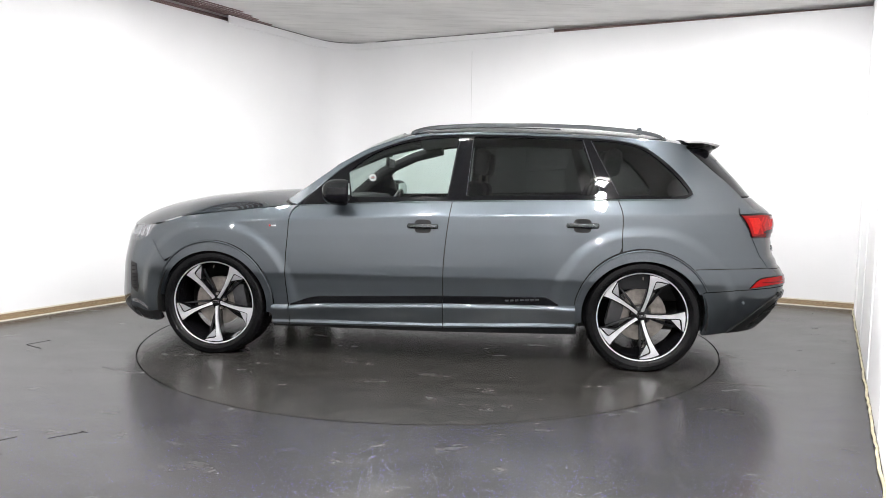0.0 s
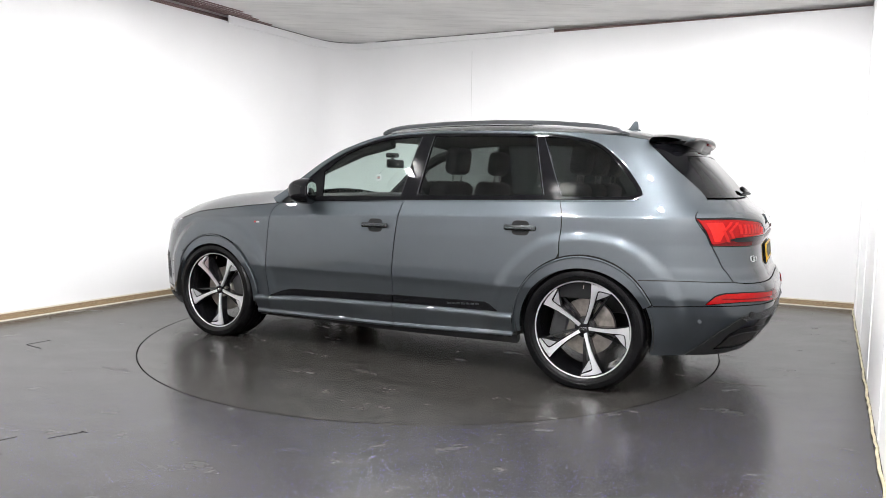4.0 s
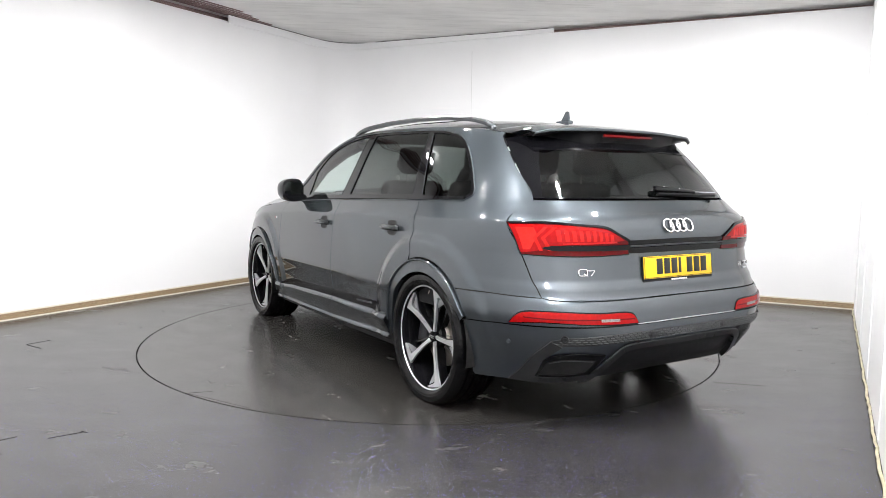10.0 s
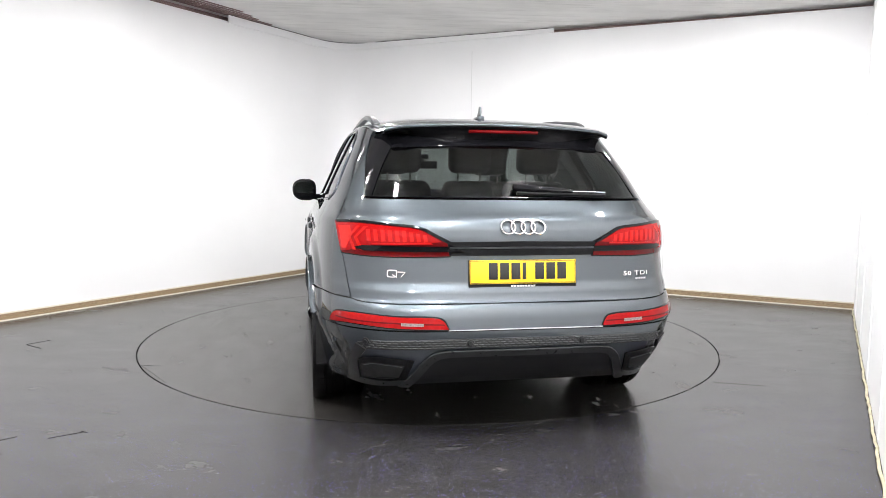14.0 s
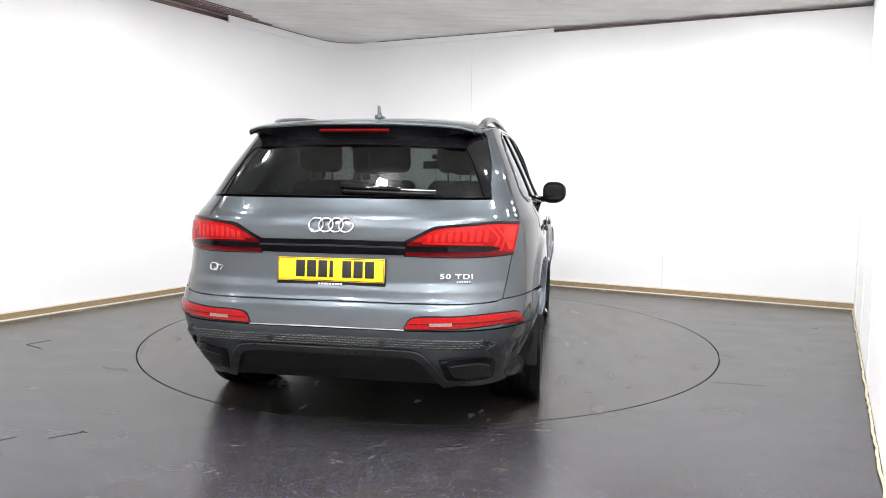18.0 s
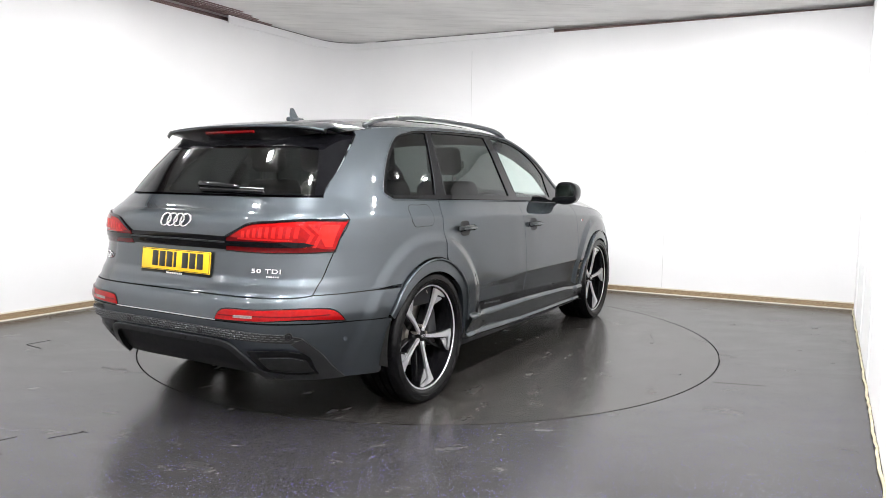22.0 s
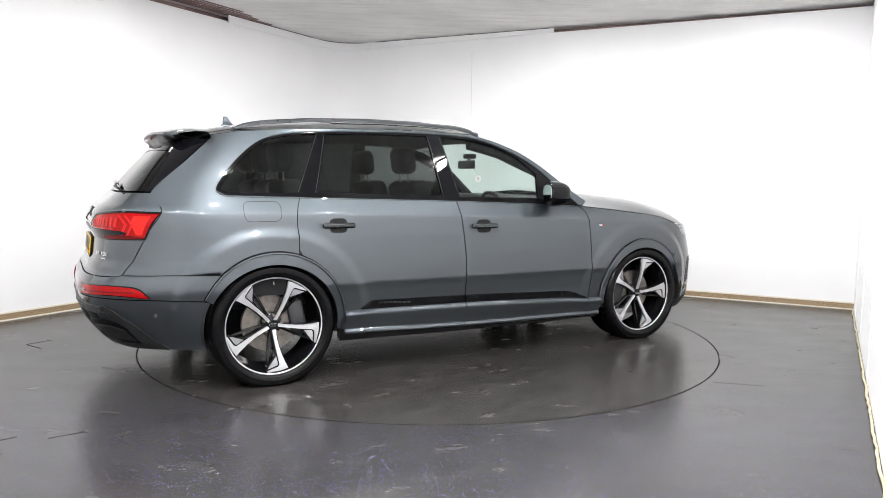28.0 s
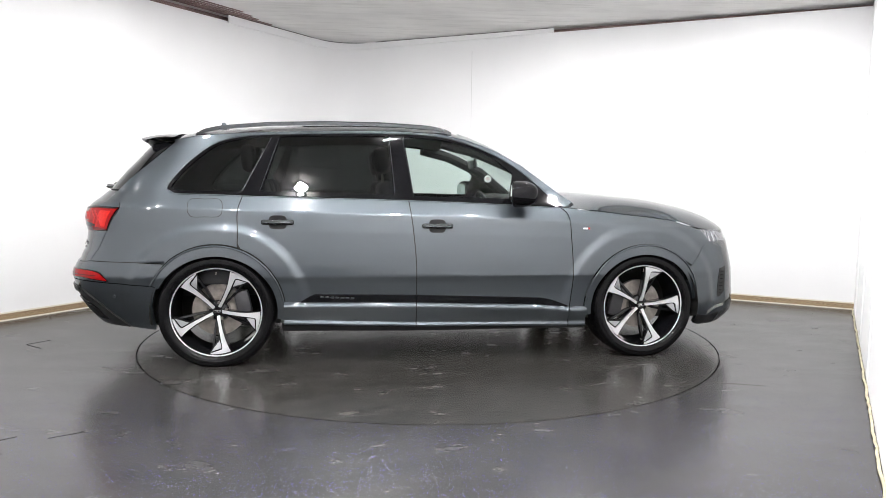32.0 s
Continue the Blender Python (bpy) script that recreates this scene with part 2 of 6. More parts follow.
def build_room():
    hub = sum((CORNER, RIGHT_CORNER, LEFT_END, RIGHT_END), Vector()) / 4
    # floor round the disc
    bm = bmesh.new()
    seg, r0 = 160, RING_OUT
    inner = [bm.verts.new((r0 * math.cos(2 * math.pi * i / seg), r0 * math.sin(2 * math.pi * i / seg), 0)) for i in range(seg)]
    far = []
    for i in range(seg):
        a = 2 * math.pi * i / seg
        k = 11.5 / max(abs(math.cos(a)), abs(math.sin(a)))
        far.append(bm.verts.new((k * math.cos(a), k * math.sin(a), 0)))
    low = [bm.verts.new((v.co.x, v.co.y, -0.03)) for v in inner]
    for i in range(seg):
        j = (i + 1) % seg
        bm.faces.new((inner[i], far[i], far[j], inner[j]))
        bm.faces.new((low[i], inner[i], inner[j], low[j]))
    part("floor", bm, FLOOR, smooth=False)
    tagged(bpy.data.objects["floor"], "worn dark grey speckled vinyl studio floor", "floor", "", "structure")
    pit = bmesh.new()
    bmesh.ops.create_circle(pit, cap_ends=True, segments=96, radius=RING_OUT + 0.02, matrix=Matrix.Translation((0, 0, -0.028)))
    tagged(part("pit", pit, VOID, smooth=False), "dark gap under the turning disc", "pit", "", "structure")
    # walls, the far corner rounded
    R = 0.55
    lc, rc = CORNER + R * LEFT_DIR, CORNER + R * (RIGHT_CORNER - CORNER).normalized()
    slab("wall_left", LEFT_END, lc, 0, HIGH, 0.12, WALL, "white painted board wall", category="wall")
    slab("wall_back", rc, RIGHT_CORNER, 0, HIGH, 0.12, WALL, "white painted board wall", category="wall", fall=0.045)
    slab("wall_right", RIGHT_CORNER, RIGHT_END, 0, HIGH + 0.4, 0.12, WALL, "white panelled wall", category="wall")
    # unseen wall, added to close the room; white to brighten the car's reflections
    slab("wall_near", RIGHT_END, LEFT_END, 0, HIGH + 0.4, 0.12, WALL, "unseen white wall that closes the room behind the camera", category="wall")
    arc = []
    for i in range(17):
        s = i / 16
        arc.append((1 - s) ** 2 * lc + 2 * s * (1 - s) * CORNER + s * s * rc)

    def curved(name, z0, z1, thick, material, label, shift=0.0, cat="wall"):
        bm = bmesh.new()
        cols = []
        for i, p in enumerate(arc):
            d = (arc[min(i + 1, 16)] - arc[max(i - 1, 0)]).normalized()
            inn = Vector((d.y, -d.x, 0))
            q, o = p + shift * inn, p - thick * inn
            cols.append([bm.verts.new((*v, z)) for v, z in (((q.x, q.y), z0), ((q.x, q.y), z1), ((o.x, o.y), z1), ((o.x, o.y), z0))])
        for a, b in zip(cols, cols[1:]):
            for k in range(4):
                bm.faces.new((a[k], b[k], b[(k + 1) % 4], a[(k + 1) % 4]))
        bm.faces.new(cols[0])
        bm.faces.new(cols[-1][::-1])
        return tagged(part(name, bm, material), label, cat, "", "structure")

    curved("wall_corner", 0, HIGH, 0.12, WALL, "rounded white corner of the studio walls")
    # white edging strip along the top of the corner, ending at both sides
    bd = (RIGHT_CORNER - CORNER).normalized()
    t0, t1 = CORNER + 2.03 * LEFT_DIR, CORNER + 3.13 * bd
    for nm, a, b in (("trim_left", t0, lc), ("trim_back", rc, t1)):
        slab(nm, a, b, HIGH - 0.02, HIGH + 0.07, 0.02, WALL, "white edging strip on top of the wall", category="trim").location = 0.024 * Vector(((b - a).normalized().y, -(b - a).normalized().x, 0))
    curved("trim_corner", HIGH - 0.02, HIGH + 0.07, 0.0, WALL, "white edging strip round the corner", 0.024, "trim")
    # shadow line between the edging strip and the ceiling, put in as a dark bead
    pts = []
    for i, p in enumerate([t0.lerp(lc, k / 8) for k in range(8)] + arc + [rc.lerp(t1, k / 12) for k in range(1, 13)]):
        along = max(0.0, (p - CORNER).dot(bd)) / (RIGHT_CORNER - CORNER).length
        inward = (bd + LEFT_DIR).normalized() if 8 <= i < 25 else (Vector((0.8554, -0.518, 0)) if i < 8 else Vector((bd.y, -bd.x, 0)))
        pts.append(p + 0.027 * inward + Vector((0, 0, HIGH + 0.070 - 0.083 * along)))
    tagged(part("trim_gap", tube(pts, 0.0035, 6), VOID), "dark bead drawn as the shadow line over the edging strip", "trim", "", "structure")
    # skirting: raw wood with a sealant line at the floor
    for nm, a, b in (("baseboard_left", LEFT_END, lc), ("baseboard_back", rc, RIGHT_CORNER)):
        off = Vector(((b - a).normalized().y, -(b - a).normalized().x, 0))
        slab(nm, a, b, 0.006, 0.062, 0.014, WOOD, "raw wooden skirting strip", category="baseboard").location = 0.014 * off
        slab("sealant", a, b, 0.0, 0.012, 0.02, SEALANT, "cream sealant line along the floor", category="trim").location = 0.02 * off
        slab("sealant", a, b, 0.062, 0.074, 0.01, SEALANT, "cream sealant line over the skirting", category="trim").location = 0.008 * off
    curved("baseboard_corner", 0.006, 0.062, 0.0, WOOD, "raw wooden skirting strip round the corner", 0.014, "baseboard")
    # wavy yellowed bead along the right wall's foot
    pts = []
    n = 120
    for i in range(n + 1):
        p = RIGHT_CORNER + (9.4 * i / n) * RIGHT_DIR
        w = 0.012 + 0.010 * noise.noise((i * 0.33, 2.0, 0)) + 0.006 * noise.noise((i * 0.9, 7.0, 0))
        pts.append(p + Vector((-0.868, 0.4965, 0)) * w + Vector((0, 0, 0.012)))
    tagged(part("edge_bead", tube(pts, 0.0075, 8), YELLOWED), "wavy yellowed sealant bead along the wall foot", "trim", "", "structure")
    # panel joints of the right wall and a strip on it
    for d in (0.62, 1.86, 3.1, 4.3, 5.6):
        a = RIGHT_CORNER + d * RIGHT_DIR
        slab("trim_joint", a, a + 0.035 * RIGHT_DIR, 0.03, HIGH + 0.3, 0.006, WALL, "white cover strip over a wall joint", category="trim").location = 0.006 * Vector((-0.868, 0.4965, 0))
    # dark stained timbers seen over the left wall and along the ceiling's edge; over the back wall a dark board is
    # added as the gap's shade
    for nm, a, b, up in (("timber_left", LEFT_END, lc, 0.0), ("timber_back", rc, RIGHT_CORNER, 0.0)):
        off = Vector((-(b - a).normalized().y, (b - a).normalized().x, 0))
        slab(nm, a, b, HIGH - 0.06, HIGH + 0.2, 0.05, DARKWOOD, "dark stained board over the wall, at the back the gap's shade", category="beam").location = 0.125 * off
    rnd = random.Random(4)
    inn = Vector((0.8554, -0.518, 0))
    for k in range(5):
        o = 0.025 + 0.062 * k
        a, b = CORNER + (9.2 - 0.1 * k) * LEFT_DIR + o * inn, CORNER + (1.15 + 0.22 * k + 0.25 * rnd.random()) * LEFT_DIR + o * inn
        w = 0.042 - 0.004 * k
        slab("timber_batten", a, b, HIGH + 0.066, HIGH + 0.079, w, DARKWOOD, "dark stained batten under the ceiling", category="beam")
    # small marks and joints on the white walls
    def mark(a, b, z0, z1, mat, nm, lab):
        off = Vector(((b - a).normalized().y, -(b - a).normalized().x, 0))
        slab(nm, a, b, z0, z1, 0.002, mat, lab, category="mark").location = 0.002 * off
    mark(Vector((-3.333, 0.972, 0)), Vector((-3.262, 1.089, 0)), 1.990, 1.994, SCUFF, "trim_mark", "short dark scratch on the wall")
    bk = lambda d: rc + d * bd
    mark(bk(2.43), bk(3.06), 2.006, 2.009, FAINT, "trim_mark", "faint scratch on the wall")
    mark(bk(2.72), bk(3.0), 0.668, 0.671, FAINT, "trim_mark", "faint scratch on the wall")
    mark(bk(3.94), bk(3.944), 0.08, 2.4, FAINT, "trim_joint", "faint upright joint of the wall boards")
    mark(bk(1.5), bk(1.504), 0.08, 2.9, FAINT, "trim_joint", "faint upright joint of the wall boards")
    # ceiling: rough grey board, a little higher than the walls, with a dark gap over them
    cz = HIGH + 0.075
    bm = bmesh.new()
    far_l, far_r = CORNER + 0.25 * (CORNER - hub).normalized(), RIGHT_CORNER + 0.4 * (RIGHT_CORNER - hub).normalized()
    near_l, near_r = LEFT_END + 0.3 * (LEFT_END - hub).normalized(), RIGHT_END + 0.3 * (RIGHT_END - hub).normalized()
    nx = 24
    rows = []
    for i in range(nx + 1):
        row = []
        for j in range(nx + 1):
            a, b = far_l.lerp(near_l, i / nx), far_r.lerp(near_r, i / nx)
            p = a.lerp(b, j / nx)
            row.append(bm.verts.new((p.x, p.y, cz - 0.085 * (j / nx) * (1 - i / nx) + 0.008 * noise.noise((p.x * 0.8, p.y * 0.8, 0)))))
        rows.append(row)
    for i in range(nx):
        for j in range(nx):
            bm.faces.new((rows[i][j], rows[i][j + 1], rows[i + 1][j + 1], rows[i + 1][j]))
    tagged(part("ceiling", bm, CEILING), "rough grey board ceiling", "ceiling", "", "structure")
    return cz


RING_OUT, RING_IN = 2.249, 2.239
CEIL_Z = build_room()


def build_lights():
    """Small square LED panels in a grid on the ceiling, over the car and towards the camera."""
    ex, ey = LEFT_DIR * -1, (RIGHT_CORNER - CORNER).normalized()
    mid = (CORNER + RIGHT_CORNER) / 2
    turn = math.atan2(ex.y, ex.x)
    for across, first, powers in ((-2.45, 3.75, (0.2, 0.2, 0.4, 0.8)), (-0.85, 2.85, (4.4, 0.4, 0.8, 0.8, 1.2)),
                                  (0.85, 1.9, (3.2, 0.8, 1.2, 2.0, 3.2)), (2.45, 1.0, (0.8, 0.4, 1.2, 2.0, 4.4, 4.4))):
        for k, power in enumerate(powers):
            p = mid - (first + 1.3 * k) * ex + across * ey
            thing = empty("ceiling_light", "small square white LED ceiling panel, lit", "ceiling light", "panels on the ceiling")
            thing.matrix_basis = pose(p.x, p.y, CEIL_Z - 0.10, 0, 0, math.degrees(turn))
            bm = merge(box(0.13, 0.015, 0.03, (0, 0.0575, 0), 0.003), box(0.13, 0.015, 0.03, (0, -0.0575, 0), 0.003),
                       box(0.015, 0.10, 0.03, (0.0575, 0, 0), 0.003), box(0.015, 0.10, 0.03, (-0.0575, 0, 0), 0.003))
            part("frame", bm, WHITE, thing)
            part("diffuser", box(0.100, 0.100, 0.012, (0, 0, -0.013)), PANELS[power], thing, "glowing white diffuser", smooth=False)
            part("bracket", box(0.05, 0.05, 0.09, (0, 0, 0.052), 0.004), WHITE, thing)


build_lights()


def build_disc():
    """The turning floor disc, with a thin steel rim and scuffs."""
    disc = empty("turntable", "round floor turntable covered in dark grey vinyl", "turntable")
    bm = bmesh.new()
    seg = 160
    top = [bm.verts.new((RING_IN * math.cos(2 * math.pi * i / seg), RING_IN * math.sin(2 * math.pi * i / seg), 0)) for i in range(seg)]
    low = [bm.verts.new((v.co.x, v.co.y, -0.02)) for v in top]
    bm.faces.new(top)
    for i in range(seg):
        bm.faces.new((low[i], low[(i + 1) % seg], top[(i + 1) % seg], top[i]))
    part("deck", bm, DISC, disc, smooth=False)
    # a corner of a cut-out in the covering
    for a, b in (((0.44, -2.19), (0.50, -2.06)), ((0.44, -2.19), (0.92, -2.02))):
        turn = Matrix.Rotation(radians(-heading(0)), 4, "Z")
        p, q = turn @ Vector((*a, 0)), turn @ Vector((*b, 0))
        part("cut_line", tube([p, (p + q) / 2, q], 0.0011, 5), VOID, disc, "dark cut in the covering")
    return disc


DISC_OB = build_disc()


def floor_cuts():
    """Cut lines of access hatches in the vinyl, and one pale line on it."""
    for pts in (((-3.02, -0.54), (-2.92, -0.39)), ((-3.02, -0.55), (-2.85, -0.66)), ((-2.04, -2.49), (-1.99, -2.44)),
                ((-2.08, -2.55), (-1.93, -2.66)), ((-1.83, -2.46), (-1.70, -2.37)), ((-1.72, -2.36), (-1.68, -2.38)),
                ((1.80, -1.42), (2.10, -1.50))):
        a, b = (Vector((*p, 0.001)) for p in pts)
        pale = a.x > 0
        ob = part("trim_cut", tube([a, a.lerp(b, 0.5), b], [0.0014, 0.0010, 0.0014] if not pale else 0.0010, 5), SCUFF if pale else VOID)
        tagged(ob, "pale line on the vinyl floor" if pale else "dark cut line in the vinyl floor", "cut", "", "structure")


floor_cuts()


# ---- the car: one smooth skin in plan slices, cut into panels ----
def table(points, sigma, lo, hi):
    grid = np.arange(lo, hi, 0.0025)
    xs, ys = zip(*sorted(points))
    v = np.interp(grid, xs, ys)
    if sigma:
        k = np.arange(-int(4 * sigma / 0.0025), int(4 * sigma / 0.0025) + 1)
        w = np.exp(-0.5 * (k * 0.0025 / sigma) ** 2)
        pad = len(k) // 2
        v = np.convolve(np.pad(v, pad, mode="reflect", reflect_type="odd"), w / w.sum(), "valid")
    return lambda q: np.interp(q, grid, v)


HALF = table([(0.10, 0.86), (0.20, 0.900), (0.26, 0.922), (0.38, 0.936), (0.46, 0.942), (0.56, 0.957), (0.600, 0.9675), (0.68, 0.9675), (0.75, 0.9660), (0.90, 0.9600),
              (1.00, 0.9515), (1.028, 0.948), (1.10, 0.911), (1.13, 0.896), (1.18, 0.872), (1.30, 0.818), (1.45, 0.748), (1.55, 0.695), (1.62, 0.65), (1.72, 0.58)], 0.005, 0.05, 1.8)
TAIL = table([(0.10, -2.30), (0.25, -2.36), (0.33, -2.44), (0.42, -2.50), (0.50, -2.535), (0.57, -2.54), (0.64, -2.528), (0.685, -2.508), (0.705, -2.484), (0.745, -2.474),
              (0.775, -2.452), (0.90, -2.438), (0.98, -2.450), (1.03, -2.443), (1.065, -2.425), (1.092, -2.398), (1.106, -2.372), (1.165, -2.305), (1.30, -2.195), (1.42, -2.085), (1.50, -2.01),
              (1.57, -1.93), (1.65, -1.80), (1.75, -1.6)], 0.007, 0.05, 1.8)
NOSE = table([(0.10, 2.34), (0.20, 2.44), (0.27, 2.505), (0.36, 2.510), (0.50, 2.490), (0.65, 2.462), (0.80, 2.42), (0.94, 2.37), (1.05, 2.32), (1.3, 2.2), (1.75, 2.0)], 0.02, 0.05, 1.8)
NTAIL = table([(0.1, 4.6), (0.6, 4.7), (0.9, 4.3), (1.05, 4.2), (1.2, 4.3), (1.5, 4.4), (1.75, 4.4)], 0.03, 0.05, 1.8)
BELT = table([(-2.6, 1.165), (-2.16, 1.162), (-1.85, 1.158), (-1.34, 1.146), (-0.6, 1.131), (-0.21, 1.122), (0.18, 1.110), (0.57, 1.095), (0.85, 1.080), (1.5, 1.045), (2.6, 0.99)], 0.05, -2.8, 2.8)
ROOF = table([(-2.3, 1.40), (-2.05, 1.455), (-1.87, 1.505), (-1.65, 1.545), (-1.35, 1.572), (-0.97, 1.592), (-0.58, 1.602), (-0.26, 1.604), (0.04, 1.590), (0.22, 1.553), (0.42, 1.482),
              (0.61, 1.375), (0.74, 1.283), (0.87, 1.185), (1.0, 1.09)], 0.03, -2.8, 2.8)
X0, X1, NNOSE = -1.0, 1.0, 3.4
WHEEL_X, WHEEL_Z = 1.4975, 0.368


def chart(length, half, n):
    phi = np.linspace(0, np.pi / 2, 4000)
    x, y = length * np.sin(phi) ** (2 / n), half * np.cos(phi) ** (2 / n)
    s = np.concatenate([[0], np.cumsum(np.hypot(np.diff(x), np.diff(y)))])
    return s, phi


RS, RPHI = chart(1.45, 0.95, 4.5)
FS, FPHI = chart(1.54, 0.95, NNOSE)
UC = X0 - RS[-1]                             # chart place of the tail's middle
UF = X1 + FS[-1]                             # and of the nose's


def smooth(a, b, v):
    t = np.clip((v - a) / (b - a), 0, 1)
    return t * t * (3 - 2 * t)


def swell(x, z):
    """Outward relief of the side: arch blisters, lower door recess."""
    d = np.zeros_like(x)
    for cx in (WHEEL_X, -WHEEL_X):
        r = np.hypot((x - cx) * 0.97, z - WHEEL_Z)
        d += 0.017 * (1 - smooth(0.54, 0.618, r)) * smooth(0.15, 0.45, z) * (1 - smooth(0.9, 1.0, z))
    return d


def half_at(x, z):
    lift = (BELT(x) - 1.13) * smooth(0.7, 1.0, z) * (1 - smooth(1.25, 1.5, z))
    y = HALF(z - lift)
    y = y - 0.055 * (1 - smooth(0.26, 0.56, z)) * (smooth(1.88, 2.1, -x) + 0.25 * smooth(1.95, 2.2, x))
    return y - 0.035 * np.clip((x + 0.3) / 1.2, 0, 1.2) ** 2 * smooth(1.0, 1.25, z)


def skin(u, z):
    """Chart (u, z) to the left side's skin. u is x along the middle of the car and the way round its ends beyond."""
    u, z = np.asarray(u, float), np.asarray(z, float)
    pr = np.interp(X0 - u, RS, RPHI)
    pf = np.interp(u - X1, FS, FPHI)
    n = NTAIL(z)
    xr = X0 + (TAIL(z) - X0) * np.sin(pr) ** (2 / n)
    xf = X1 + (NOSE(z) - X1) * np.sin(pf) ** (2 / NNOSE)
    x = np.where(u < X0, xr, np.where(u > X1, xf, u))
    k = np.where(u < X0, np.cos(pr) ** (2 / n), np.where(u > X1, np.cos(pf) ** (2 / NNOSE), 1.0))
    y = half_at(x, z) * k + swell(x, z) * np.minimum(1, 1.4 * k - 0.2).clip(0)
    return np.stack([x, y, z], -1)


def rear_skin(s, z):
    """The tail: s is the way from its middle, positive to the car's left."""
    s = np.asarray(s, float)
    p = skin(UC + np.abs(s), z)
    p[..., 1] *= np.where(s < 0, -1, 1)
    return p


def front_skin(s, z):
    s = np.asarray(s, float)
    p = skin(UF - np.abs(s), z)
    p[..., 1] *= np.where(s < 0, -1, 1)
    return p


def ux(x, z):
    """Chart place of a point of the side by its x."""
    if x < X0:
        n = float(NTAIL(z))
        q = min(1.0, (X0 - x) / (X0 - float(TAIL(z))))
        return X0 - float(np.interp(math.asin(q ** (n / 2)), RPHI, RS))
    if x > X1:
        q = min(1.0, (x - X1) / (float(NOSE(z)) - X1))
        return X1 + float(np.interp(math.asin(q ** (NNOSE / 2)), FPHI, FS))
    return x


def sy(y, z):
    """Chart place on the tail by y, measured from its middle."""
    n = float(NTAIL(z))
    x = -2.4
    q = min(1.0, abs(y) / float(half_at(np.array(x), np.array(z))))
    return math.copysign(RS[-1] - float(np.interp(math.acos(q ** (n / 2)), RPHI, RS)), y)


def sx(x, z):
    """Chart place on the tail by x on the left side."""
    return ux(x, z) - UC


def fy(y, z):
    q = min(1.0, abs(y) / float(HALF(z)))
    return math.copysign(FS[-1] - float(np.interp(math.acos(q ** (NNOSE / 2)), FPHI, FS)), y)


def curve(points, step=0.02, closed=False):
    """A smooth line through the points (centripetal spline), resampled; a point given with a third value is a sharp corner."""
    pts = [Vector((p[0], p[1])) for p in points]
    sharp = [len(p) > 2 for p in points]
    n = len(pts)
    out = []
    for i in range(n if closed else n - 1):
        p1, p2 = pts[i], pts[(i + 1) % n]
        p0 = pts[i - 1] if (closed or i > 0) and not sharp[i] else p1 + (p1 - p2) * 0.01
        p3 = pts[(i + 2) % n] if (closed or i + 2 < n) and not sharp[(i + 1) % n] else p2 + (p2 - p1) * 0.01
        a = max(1, int((p2 - p1).length / step))
        t0 = 0.0
        t1 = t0 + max(1e-6, (p1 - p0).length ** 0.5)
        t2 = t1 + max(1e-6, (p2 - p1).length ** 0.5)
        t3 = t2 + max(1e-6, (p3 - p2).length ** 0.5)
        for k in range(a):
            t = t1 + (t2 - t1) * k / a
            a1 = (t1 - t) / (t1 - t0) * p0 + (t - t0) / (t1 - t0) * p1
            a2 = (t2 - t) / (t2 - t1) * p1 + (t - t1) / (t2 - t1) * p2
            a3 = (t3 - t) / (t3 - t2) * p2 + (t - t2) / (t3 - t2) * p3
            b1 = (t2 - t) / (t2 - t0) * a1 + (t - t0) / (t2 - t0) * a2
            b2 = (t3 - t) / (t3 - t1) * a2 + (t - t1) / (t3 - t1) * a3
            out.append((t2 - t) / (t2 - t1) * b1 + (t - t1) / (t2 - t1) * b2)
    if not closed:
        out.append(pts[-1])
    return out


def polygon(*lines, gap=0.0032):
    """Close smooth lines to one outline, anticlockwise, drawn in by gap."""
    pts = []
    for line in lines:
        for p in line:
            if not pts or (p - pts[-1]).length > 0.004:
                pts.append(Vector((p[0], p[1])))
    if (pts[0] - pts[-1]).length < 0.004:
        pts.pop()
    area = sum(a.x * b.y - b.x * a.y for a, b in zip(pts, pts[1:] + pts[:1]))
    if area < 0:
        pts.reverse()
    if gap:
        n = len(pts)
        moved = []
        for i, p in enumerate(pts):
            a, b = (p - pts[i - 1]).normalized(), (pts[(i + 1) % n] - p).normalized()
            na, nb = Vector((-a.y, a.x)), Vector((-b.y, b.x))
            m = na + nb
            m = m / max(0.35, m.length_squared / 2) if m.length > 1e-6 else na
            moved.append(p + gap * m)
        pts = moved
    return pts


def inside(px, py, poly):
    xs, ys = np.array([p.x for p in poly]), np.array([p.y for p in poly])
    x2, y2 = np.roll(xs, -1), np.roll(ys, -1)
    hit = np.zeros(len(px), bool)
    near = np.full(len(px), 9.0)
    for a, b, c, d in zip(xs, ys, x2, y2):
        cross = ((b > py) != (d > py)) & (px < (c - a) * (py - b) / ((d - b) if d != b else 1e-12) + a)
        hit ^= cross
        t = np.clip(((px - a) * (c - a) + (py - b) * (d - b)) / max(1e-12, (c - a) ** 2 + (d - b) ** 2), 0, 1)
        near = np.minimum(near, np.hypot(px - a - t * (c - a), py - b - t * (d - b)))
    return hit, near


